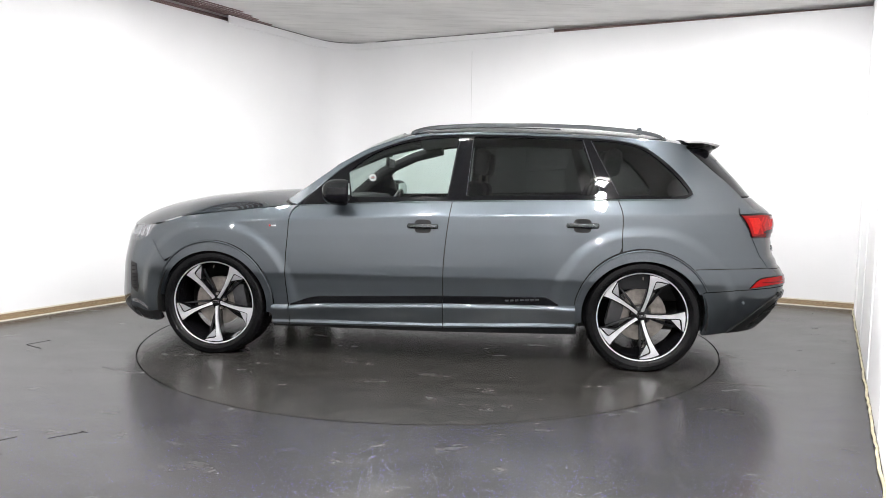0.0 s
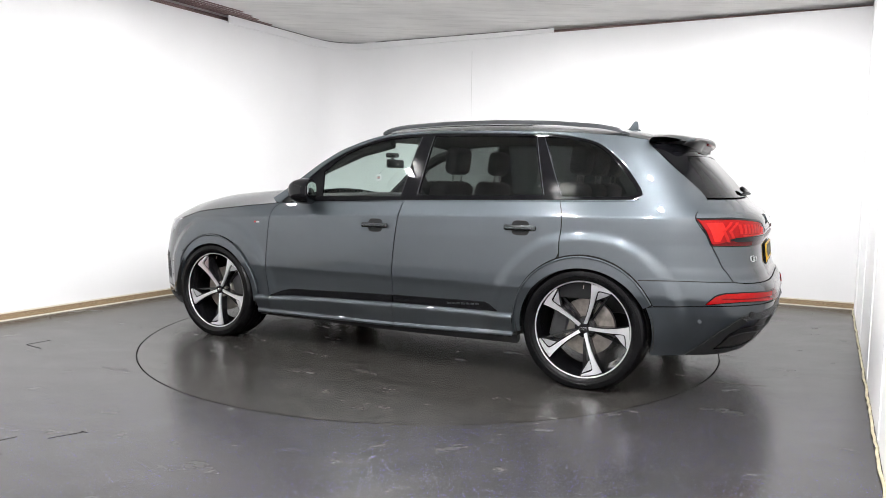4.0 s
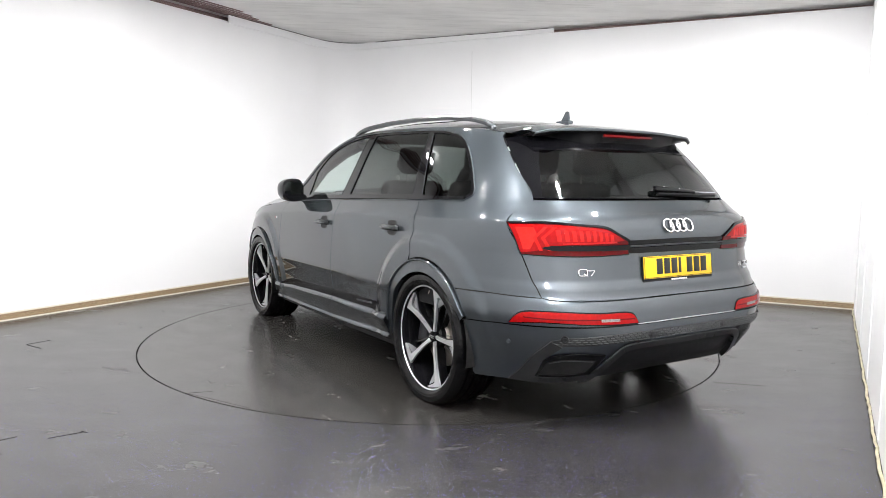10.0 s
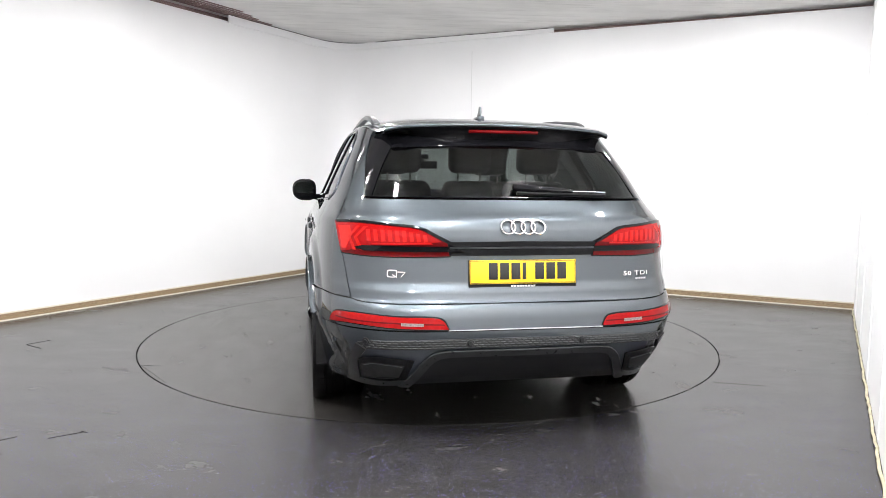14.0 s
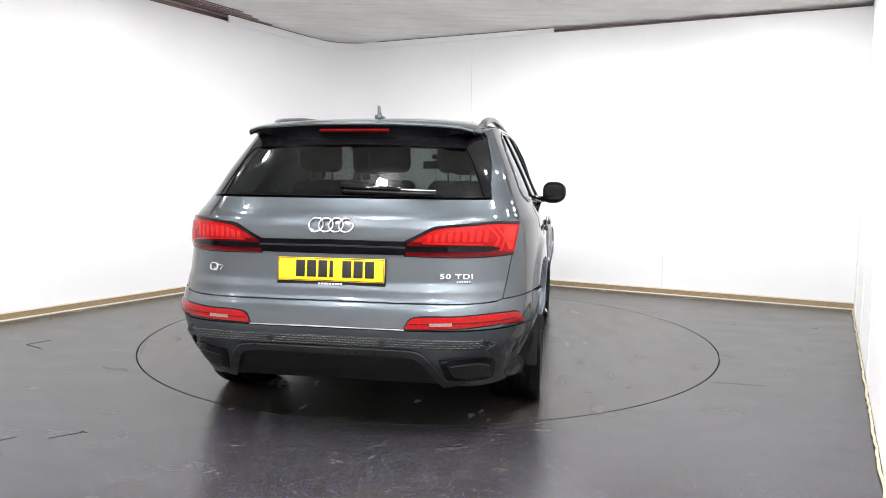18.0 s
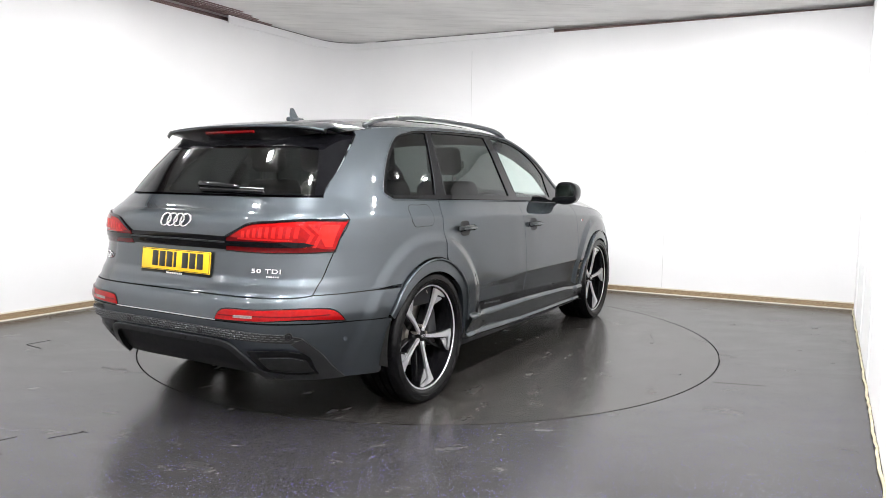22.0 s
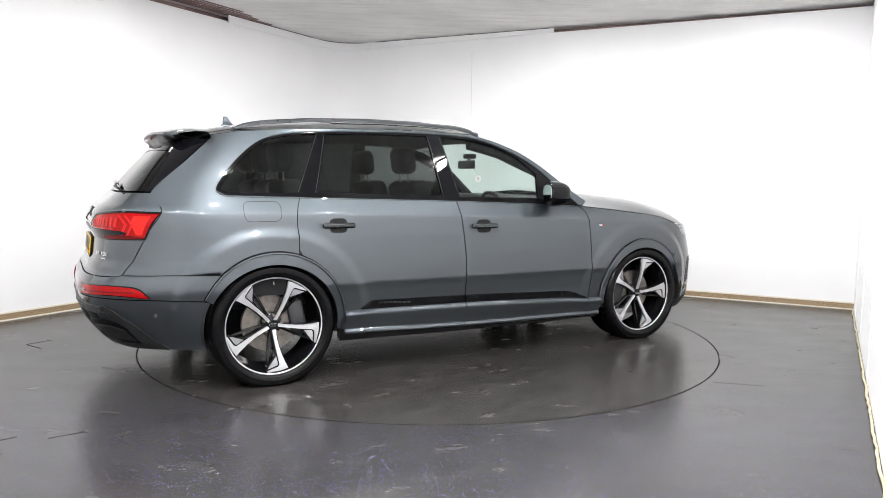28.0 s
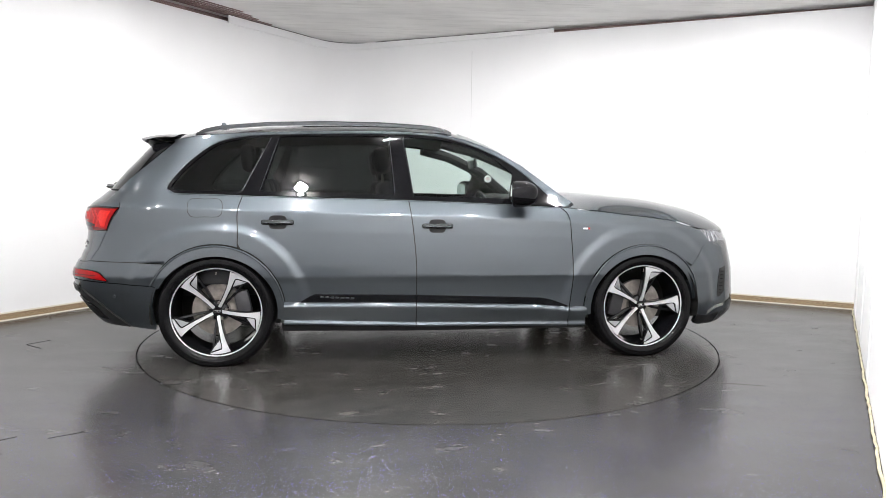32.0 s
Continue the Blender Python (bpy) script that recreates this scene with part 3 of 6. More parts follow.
def panel(name, poly, material, parent, surf=skin, side=1, off=0.0, depth=0.016, step=0.026, label="", lip=0.003, extra=None):
    """A sheet on the skin within an outline, with turned-in edges. side -1: mirrored to the car's right."""
    xs, ys = [p.x for p in poly], [p.y for p in poly]
    gx, gy = np.meshgrid(np.arange(min(xs), max(xs), step), np.arange(min(ys), max(ys), step * 0.8))
    gx, gy = gx.ravel(), gy.ravel()
    hit, near = inside(gx, gy, poly)
    keep = hit & (near > step * 0.45)
    pts = list(poly) + [Vector((a, b)) for a, b in zip(gx[keep], gy[keep])]
    n = len(poly)
    v2, _, f2, _, _, _ = delaunay_2d_cdt(pts, [], [list(range(n))], 1, 1e-6)
    u, z = np.array([v[0] for v in v2]), np.array([v[1] for v in v2])
    e = 0.002
    p = surf(u, z)
    nrm = np.cross(surf(u + e, z) - surf(u - e, z), surf(u, z + e) - surf(u, z - e))
    nrm /= np.linalg.norm(nrm, axis=1, keepdims=True) + 1e-12
    mid = p.mean(0)
    if ((p - np.array([mid[0] * 0.6, 0, 0.7])) * nrm).sum() < 0:
        nrm = -nrm
    lift = off + (extra(u, z) if extra else 0.0)
    p = p + nrm * np.reshape(lift, (-1, 1)) if extra else p + nrm * off
    if side < 0:
        p, nrm = p * [1, -1, 1], nrm * [1, -1, 1]
    verts = [tuple(q) for q in p]
    faces, normals = [], []
    edges = {}
    for f in f2:
        a, b, c = (np.array(verts[i]) for i in f[:3])
        if np.dot(np.cross(b - a, c - a), nrm[f[0]]) < 0:
            f = f[::-1]
        faces.append(tuple(f))
        normals += [tuple(nrm[i]) for i in f]
        for i, j in zip(f, list(f[1:]) + [f[0]]):
            edges[(i, j)] = True
    rim = [(i, j) for (i, j) in edges if (j, i) not in edges]
    low = {}
    for i, j in rim:
        for k in (i, j):
            if k not in low:
                low[k] = len(verts)
                verts.append(tuple(p[k] - nrm[k] * depth))
    for i, j in rim:
        f = (j, i, low[i], low[j])
        a, b, c = (np.array(verts[q]) for q in f[:3])
        w = np.cross(b - a, c - a)
        w = w / (np.linalg.norm(w) + 1e-12)
        faces.append(f)
        normals += [tuple(w)] * 4
    me = bpy.data.meshes.new(name)
    me.from_pydata(verts, [], faces)
    me.materials.append(material)
    me.polygons.foreach_set("use_smooth", [True] * len(me.polygons))
    me.normals_split_custom_set(normals)
    ob = new(name, me)
    ob.parent = parent
    return tagged(ob, label)


def seam(points, step=0.02):
    return curve([(ux(p[0], p[1]), *p[1:]) for p in points], step)


def tail_line(points, step=0.02):
    """Points on the tail as ('x', x, z) or ('y', y, z)."""
    return curve([((sx(p[1], p[2]) if p[0] == "x" else sy(p[1], p[2])), p[2], *p[3:]) for p in points], step)


def mirrored(line):
    return [Vector((-p.x, p.y)) for p in reversed(line)]


def arch(cx, rx, rz, a0, a1, n=40, dz=0.0):
    """Part of a wheel arch, angles in degrees, on the chart."""
    out = []
    for i in range(n + 1):
        a = radians(a0 + (a1 - a0) * i / n)
        x, z = cx + rx * math.cos(a), WHEEL_Z + dz + rz * math.sin(a)
        out.append(Vector((ux(x, z), z)))
    return out


CAR = empty("car", "dark grey metallic large estate car on the turntable", "car")


def belt_line(x0, x1, dz=0.0):
    n = max(2, int(abs(x1 - x0) / 0.03))
    return [Vector((ux(x, float(BELT(x)) + dz), float(BELT(x)) + dz)) for x in np.linspace(x0, x1, n + 1)]


def roof_line(x0, x1, dz=0.0):
    n = max(2, int(abs(x1 - x0) / 0.03))
    return [Vector((ux(x, float(ROOF(x)) + dz), float(ROOF(x)) + dz)) for x in np.linspace(x0, x1, n + 1)]


FRONT_SEAM = [(0.86, 1.079), (0.915, 1.04), (0.94, 0.85), (0.955, 0.61), (0.94, 0.37), (0.935, 0.235)]
MID_SEAM = [(-0.215, 1.122), (-0.19, 0.95), (-0.165, 0.70), (-0.16, 0.48), (-0.16, 0.245)]
REAR_SEAM = [(-1.322, 1.146), (-1.352, 1.04), (-1.352, 0.828, 1)]
DLO_TOP = [(0.872, 1.088, 1), (0.80, 1.158), (0.715, 1.235), (0.59, 1.338), (0.45, 1.424), (0.27, 1.503), (0.04, 1.565), (-0.30, 1.583), (-0.97, 1.568), (-1.35, 1.54), (-1.53, 1.485), (-1.67, 1.375), (-1.79, 1.235), (-1.815, 1.185), (-1.79, 1.168)]
GATE_SIDE = [("x", -1.80, 1.495), ("x", -1.96, 1.35), ("x", -2.155, 1.165), ("x", -2.112, 1.06), ("x", -2.20, 0.91), ("x", -2.325, 0.70)]


def side_panels(side):
    def put(name, poly, mat=PAINT, **kw):
        return panel(name, poly, mat, CAR, side=side, **kw)

    front, mid, rear = seam(FRONT_SEAM), seam(MID_SEAM), seam(REAR_SEAM)
    arch_r = arch(-WHEEL_X, 0.452, 0.455, 8, 72)
    arch_r = [p for p in arch_r if p.x > -1.352]
    # doors
    fd = polygon(front, seam([(0.935, 0.235), (-0.16, 0.245)]), mid[::-1], belt_line(-0.215, 0.86))
    put("front_door", fd, step=0.02)
    rd = polygon(mid, seam([(-0.16, 0.245), (-0.6, 0.26), (-1.0, 0.285)]), [Vector((-1.03, 0.36))] + arch_r, rear[::-1], belt_line(-1.322, -0.215))
    put("rear_door", rd, step=0.017)
    # fender
    nose_cut = seam([(1.94, 0.925), (1.985, 0.90), (2.04, 0.83), (1.985, 0.79), (1.88, 0.66)])
    top = [Vector((ux(x, z), z)) for x, z in ((0.86, 1.079), (1.01, 1.065), (1.2, 1.048), (1.35, 1.03), (1.55, 1.01), (1.74, 0.985), (1.94, 0.925))]
    af = arch(WHEEL_X, 0.452, 0.45, 40, 180)
    fender = polygon(top, nose_cut, [p for p in af if p.x < 1.87 or p.y > 0.8], [Vector((1.045, 0.29)), Vector((0.935, 0.235))], front[::-1])
    put("front_fender", fender, step=0.017)
    # quarter panel with the pillar behind the rear doors and the roof side as far as the screen
    gate = [Vector((p.x + UC, p.y)) for p in tail_line(GATE_SIDE)]
    dlo = curve([(ux(x, z), z, *r) for x, z, *r in DLO_TOP])
    arch_q = [p for p in arch(-WHEEL_X, 0.452, 0.455, 71, 156) if p.x < -1.352]
    quarter = polygon(rear[:1] + rear[1:], arch_q, [Vector((ux(-1.83, 0.695), 0.695)), Vector((ux(-2.05, 0.70), 0.70)), Vector((ux(-2.2, 0.70), 0.70))],
                      gate[::-1], roof_line(-1.80, 0.97), [Vector((0.935, 1.088)), Vector((0.895, 1.078))], dlo, belt_line(-1.79, -1.322, 0.004))
    put("side_frame", quarter, step=0.017)
    # wheel arch mouldings
    for cx, nm in ((WHEEL_X, "front"), (-WHEEL_X, "rear")):
        a0, a1 = (6, 188) if cx > 0 else (-8, 155)
        o, i = arch(cx, 0.450, 0.450, a0, a1), arch(cx, 0.398, 0.374, a0, a1)
        put("arch_moulding", polygon(o, i[::-1], gap=0.0015), off=0.004, depth=0.03, step=0.02,
            extra=lambda u, z, c=cx: 0.010 * smooth(0.36, 0.44, np.hypot(u - ux(c, 0.5), z - WHEEL_Z)) - 0.002)


def window_panels(side):
    """Side glass in gloss black frames and pillars."""
    def put(name, poly, mat, **kw):
        return panel(name, poly, mat, CAR, side=side, **kw)

    dlo = curve([(ux(x, z), z, *r) for x, z, *r in DLO_TOP])
    outer = polygon(dlo, belt_line(-1.79, 0.865, 0.004))
    front = polygon(seam([(0.50, 1.135, 1), (0.545, 1.31, 1), (0.40, 1.425), (0.22, 1.505), (0.0, 1.552), (-0.235, 1.566, 1), (-0.175, 1.145, 1), (0.5, 1.135, 1)]), gap=0)
    mid = polygon(seam([(-0.345, 1.566, 1), (-0.315, 1.155, 1), (-1.205, 1.172, 1), (-1.085, 1.548, 1), (-0.7, 1.563), (-0.345, 1.566, 1)]), gap=0)
    back = polygon(seam([(-1.155, 1.545, 1), (-1.34, 1.528), (-1.505, 1.480), (-1.645, 1.370), (-1.762, 1.235), (-1.785, 1.195), (-1.755, 1.178), (-1.335, 1.172, 1), (-1.155, 1.545, 1)]), gap=0)
    frame_panel("window_frame", outer, (front, mid, back), BLACK, side)
    for nm, poly, mat in (("front_door_glass", front, GLASS), ("rear_door_glass", mid, TINT), ("rear_side_glass", back, TINT)):
        o = put(nm, poly, mat, off=-0.006, depth=0.003, step=0.05)
        o.visible_shadow = False


def frame_panel(name, outer, holes, material, side, surf=skin, off=0.0, step=0.03, parent=None, label=""):
    """A sheet with holes: cut into triangles between outline and openings, edges turned in."""
    xs, ys = [p.x for p in outer], [p.y for p in outer]
    gx, gy = np.meshgrid(np.arange(min(xs), max(xs), step), np.arange(min(ys), max(ys), step))
    gx, gy = gx.ravel(), gy.ravel()
    hit, near = inside(gx, gy, outer)
    keep = hit & (near > step * 0.4)
    for h in holes:
        ih, nh = inside(gx, gy, h)
        keep &= ~ih & (nh > step * 0.4)
    pts, edges = [], []
    for poly in (outer, *holes):
        k = len(pts)
        pts += list(poly)
        edges += [(k + i, k + (i + 1) % len(poly)) for i in range(len(poly))]
    pts += [Vector((a, b)) for a, b in zip(gx[keep], gy[keep])]
    v2, _, f2, _, _, _ = delaunay_2d_cdt(pts, edges, [], 0, 1e-6)
    u, z = np.array([v[0] for v in v2]), np.array([v[1] for v in v2])
    cu = np.array([np.mean([v2[i][0] for i in f]) for f in f2])
    cz = np.array([np.mean([v2[i][1] for i in f]) for f in f2])
    ok = inside(cu, cz, outer)[0]
    for h in holes:
        ok &= ~inside(cu, cz, h)[0]
    e = 0.002
    p = surf(u, z)
    nrm = np.cross(surf(u + e, z) - surf(u - e, z), surf(u, z + e) - surf(u, z - e))
    nrm /= np.linalg.norm(nrm, axis=1, keepdims=True) + 1e-12
    mid = p.mean(0)
    if ((p - np.array([mid[0] * 0.6, 0, 0.7])) * nrm).sum() < 0:
        nrm = -nrm
    p = p + nrm * off
    if side < 0:
        p, nrm = p * [1, -1, 1], nrm * [1, -1, 1]
    verts, faces, normals, seen = [tuple(q) for q in p], [], [], {}
    for f, good in zip(f2, ok):
        if not good:
            continue
        a, b, c = (np.array(verts[i]) for i in f[:3])
        if np.dot(np.cross(b - a, c - a), nrm[f[0]]) < 0:
            f = f[::-1]
        faces.append(tuple(f))
        normals += [tuple(nrm[i]) for i in f]
        for i, j in zip(f, list(f[1:]) + [f[0]]):
            seen[(i, j)] = True
    low = {}
    for i, j in [e2 for e2 in seen if (e2[1], e2[0]) not in seen]:
        for k in (i, j):
            if k not in low:
                low[k] = len(verts)
                verts.append(tuple(p[k] - nrm[k] * 0.016))
        f = (j, i, low[i], low[j])
        a, b, c = (np.array(verts[q]) for q in f[:3])
        w = np.cross(b - a, c - a)
        faces.append(f)
        normals += [tuple(w / (np.linalg.norm(w) + 1e-12))] * 4
    me = bpy.data.meshes.new(name)
    me.from_pydata(verts, [], faces)
    me.materials.append(material)
    me.polygons.foreach_set("use_smooth", [True] * len(me.polygons))
    me.normals_split_custom_set(normals)
    ob = new(name, me)
    ob.parent = parent or CAR
    return tagged(ob, label)


for SIDE in (1, -1):
    side_panels(SIDE)
    window_panels(SIDE)


def sheet(name, rows, material, label="", thick=0.0):
    """A grid of points as one smooth sheet."""
    bm = bmesh.new()
    vs = [[bm.verts.new(p) for p in row] for row in rows]
    for a, b in zip(vs, vs[1:]):
        for i in range(len(a) - 1):
            bm.faces.new((a[i], a[i + 1], b[i + 1], b[i]))
    if thick:
        bmesh.ops.recalc_face_normals(bm, faces=bm.faces)
        bmesh.ops.solidify(bm, geom=bm.faces[:], thickness=thick)
    return part(name, bm, material, CAR, label)


def roof_and_bonnet():
    rows = []
    for x in np.linspace(-1.93, 0.18, 44):
        z = float(ROOF(x))
        ye = float(skin(ux(x, z), z)[1])
        h = 0.072 - 0.014 * abs(x + 0.7)
        rows.append([(x, v * ye, z + h * (1 - abs(v) ** 3)) for v in np.linspace(-1, 1, 31)])
    sheet("roof", rows, PAINT)
    # bonnet
    edge = table([(0.86, 1.082), (1.01, 1.068), (1.2, 1.051), (1.35, 1.033), (1.55, 1.013), (1.74, 0.988), (1.94, 0.93), (2.1, 0.905), (2.3, 0.90), (2.5, 0.89)], 0.03, 0.6, 2.7)
    crown = table([(0.9, 1.185), (1.1, 1.182), (1.32, 1.172), (1.72, 1.134), (2.0, 1.082), (2.18, 1.028), (2.32, 0.965), (2.40, 0.92), (2.46, 0.88)], 0.04, 0.6, 2.7)
    rows = []
    for x in np.linspace(0.93, 2.37, 34):
        ze = float(edge(x))
        ye = float(skin(ux(x, ze), ze)[1]) - 0.004
        zc = float(crown(x))
        rows.append([(x, v * ye, ze + (zc - ze) * (1 - abs(v) ** (2.0 + 2.0 * smooth(0.95, 1.7, x)))) for v in np.linspace(-1, 1, 33)])
    sheet("bonnet", rows, PAINT)
    # windscreen and its black base
    rows = []
    for t in np.linspace(0, 1, 12):
        xe = 0.93 - 0.75 * t
        ze = float(ROOF(xe)) + 0.002
        ye = float(skin(ux(xe, ze), ze)[1]) - 0.03
        bow = 0.06
        rows.append([(xe + bow * (1 - v * v), v * ye, ze + 0.060 * t * (1 - abs(v) ** 3)) for v in np.linspace(-1, 1, 17)])
    w = sheet("windscreen", rows, GLASS)
    w.visible_shadow = False


roof_and_bonnet()


def tail_panels():
    gate = tail_line(GATE_SIDE[2:])
    bottom = tail_line([("x", -2.325, 0.70), ("y", 0.78, 0.695), ("y", 0.70, 0.69), ("y", 0.35, 0.69), ("y", 0.0, 0.69)])
    half = gate + bottom
    lower = polygon(half, mirrored(half), [Vector((s, 1.165)) for s in np.linspace(-sx(-2.155, 1.165), sx(-2.155, 1.165), 40)])
    panel("tailgate", lower, PAINT, CAR, rear_skin, step=0.024)
    # rear window and its gloss black frame
    up = tail_line([("x", -2.150, 1.170, 1), ("x", -1.96, 1.352), ("x", -1.815, 1.487, 1), ("y", 0.45, 1.52), ("y", 0.0, 1.53)])
    outer = polygon(up, mirrored(up), [Vector((s, 1.170)) for s in np.linspace(-sx(-2.15, 1.17), sx(-2.15, 1.17), 40)])
    g = tail_line([("y", 0.690, 1.178, 1), ("y", 0.610, 1.36), ("y", 0.575, 1.418, 1), ("y", 0.3, 1.428), ("y", 0.0, 1.436)])
    glass = polygon(g, mirrored(g), [Vector((s, 1.178)) for s in np.linspace(-sy(0.69, 1.178), sy(0.69, 1.178), 30)], gap=0)
    frame_panel("rear_window_frame", outer, (glass,), BLACK, 1, rear_skin)
    o = panel("rear_window", glass, TINT, CAR, rear_skin, off=-0.003, depth=0.003, step=0.05)
    o.visible_shadow = False
    # bumper
    b1 = tail_line([("x", -1.84, 0.695), ("x", -2.05, 0.70), ("x", -2.2, 0.70), ("x", -2.325, 0.70, 1), ("y", 0.78, 0.695), ("y", 0.70, 0.69), ("y", 0.0, 0.69)])
    b2 = tail_line([("y", 0.0, 0.575), ("y", 0.45, 0.575), ("x", -2.35, 0.572), ("x", -1.905, 0.548)])
    arch_b = [Vector((p.x - UC, p.y)) for p in arch(-WHEEL_X, 0.452, 0.455, 135, 157)]
    upper = polygon(b1[::-1] + arch_b[:], b2[::-1], mirrored(b1[::-1] + arch_b + b2[::-1]), gap=0.0015)
    panel("rear_bumper", upper, PAINT, CAR, rear_skin, step=0.024)
    c1 = tail_line([("y", 0.0, 0.571), ("y", 0.45, 0.571), ("x", -2.35, 0.568), ("x", -1.907, 0.544), ("x", -1.868, 0.538, 1)])
    arch_c = [Vector((p.x - UC, p.y)) for p in arch(-WHEEL_X, 0.408, 0.408, 157, 196)]
    c2 = tail_line([("x", -1.90, 0.240, 1), ("x", -2.08, 0.246), ("x", -2.25, 0.256), ("y", 0.62, 0.266), ("y", 0.545, 0.288), ("y", 0.485, 0.375), ("y", 0.43, 0.440), ("y", 0.37, 0.447), ("y", 0.0, 0.447)])
    lowp = polygon(c1 + arch_c + c2, mirrored(c1 + arch_c + c2))
    panel("bumper_skirt", lowp, PAINT, CAR, rear_skin, off=-0.004, step=0.024)
    d1 = tail_line([("y", 0.60, 0.262), ("y", 0.555, 0.288), ("y", 0.495, 0.382), ("y", 0.44, 0.447), ("y", 0.37, 0.455), ("y", 0.0, 0.455)])
    d2 = tail_line([("y", 0.0, 0.275), ("y", 0.4, 0.270), ("y", 0.60, 0.258)])
    rim = d1[::-1] + d2[::-1]
    dif = polygon(rim, mirrored(rim))
    panel("diffuser", dif, TRIM, CAR, rear_skin, off=-0.016, step=0.03)


tail_panels()


def front_end():
    a = seam([(2.04, 0.83), (1.985, 0.79), (1.88, 0.66)])
    af = arch(WHEEL_X, 0.452, 0.45, 40, 0)
    b = seam([(1.95, 0.36), (1.955, 0.22), (2.1, 0.19), (2.25, 0.20)])
    half = [Vector((UF - p.x, p.y)) for p in a + [p for p in af if p.x > 1.86] + b]
    half = half + [Vector((0.3, 0.20)), Vector((0.0, 0.20))]
    poly = polygon(half, mirrored(half), [Vector((s, 0.83)) for s in np.linspace(-(UF - ux(2.04, 0.83)), UF - ux(2.04, 0.83), 30)], gap=0.0008)
    panel("front_bumper", poly, PAINT, CAR, front_skin, step=0.03)
    nose = polygon([Vector((s, 0.895)) for s in np.linspace(0.75, -0.75, 30)], [Vector((s, 0.835)) for s in np.linspace(-0.75, 0.75, 30)])
    panel("nose_panel", nose, TRIM, CAR, front_skin, off=-0.01, step=0.03)


front_end()


def inner_shell():
    """Black sheet under the gaps, sills and underbody."""
    for side in (1, -1):
        af, ar = arch(WHEEL_X, 0.43, 0.42, 0, 180), arch(-WHEEL_X, 0.43, 0.42, 0, 180)
        low = [Vector((u, 0.25)) for u in (UF - 0.02, ux(1.93, 0.25))] + af + [Vector((1.0, 0.22)), Vector((-1.0, 0.24))] + ar + [Vector((ux(-1.95, 0.3), 0.3)), Vector((UC + 0.02, 0.34))]
        top = [Vector((UC + 0.02, 1.15))] + [Vector((u, 1.14)) for u in np.linspace(UC + 0.1, -0.3, 12)] + [Vector((0.9, 1.05)), Vector((ux(1.9, 0.9), 0.9)), Vector((UF - 0.02, 0.8))]
        panel("inner_shell", polygon(low, top, gap=0), VOID, CAR, side=side, off=-0.024, depth=0.004, step=0.06)
    part("underbody", merge(box(4.3, 1.2, 0.22, (0, 0, 0.33)), box(1.9, 1.7, 0.12, (0, 0, 0.27)), box(0.2, 1.2, 0.12, (2.02, 0, 0.30)), box(0.3, 1.3, 0.12, (-2.12, 0, 0.42))), VOID, CAR, smooth=False)


inner_shell()


ANODISED = simple("dark_anodised", (0.07, 0.075, 0.08), 0.3, metal=0.8)
LED = lens_material("led_red", (0.5, 0.010, 0.008), 0.12)
LIGHTRED = lens_material("light_red_lens", (0.62, 0.014, 0.010), 0.1)
BADGERED = lens_material("badge_red", (0.5, 0.01, 0.01), 0.2)
MIRROR = simple("mirror_silver", (0.45, 0.49, 0.48), 0.02, metal=1.0, var=0.01)
# body grey for the door handles, with their shade put into the colour
HANDLE_SHADED = simple("shaded_handle_grey", (0.045, 0.049, 0.053), 0.25, metal=0.7)
FOOTGREY = simple("brushed_alloy", (0.50, 0.50, 0.52), 0.36, metal=0.85, var=0.03, scale=6)
MESHGREY = simple("mesh_grey", (0.15, 0.155, 0.16), 0.25, metal=0.6)
SATINGREY = simple("satin_grey_plastic", (0.018, 0.0185, 0.0195), 0.30, spec=0.35)
LAMPSILVER = simple("lamp_silver", (0.46, 0.47, 0.49), 0.25, metal=0.7, var=0.4, scale=40)
HEADGLASS = glass_material("lamp_glass", (0.97, 0.97, 0.98))
PAD = simple("grey_reflector", (0.22, 0.17, 0.16), 0.25, var=0.4, scale=120)


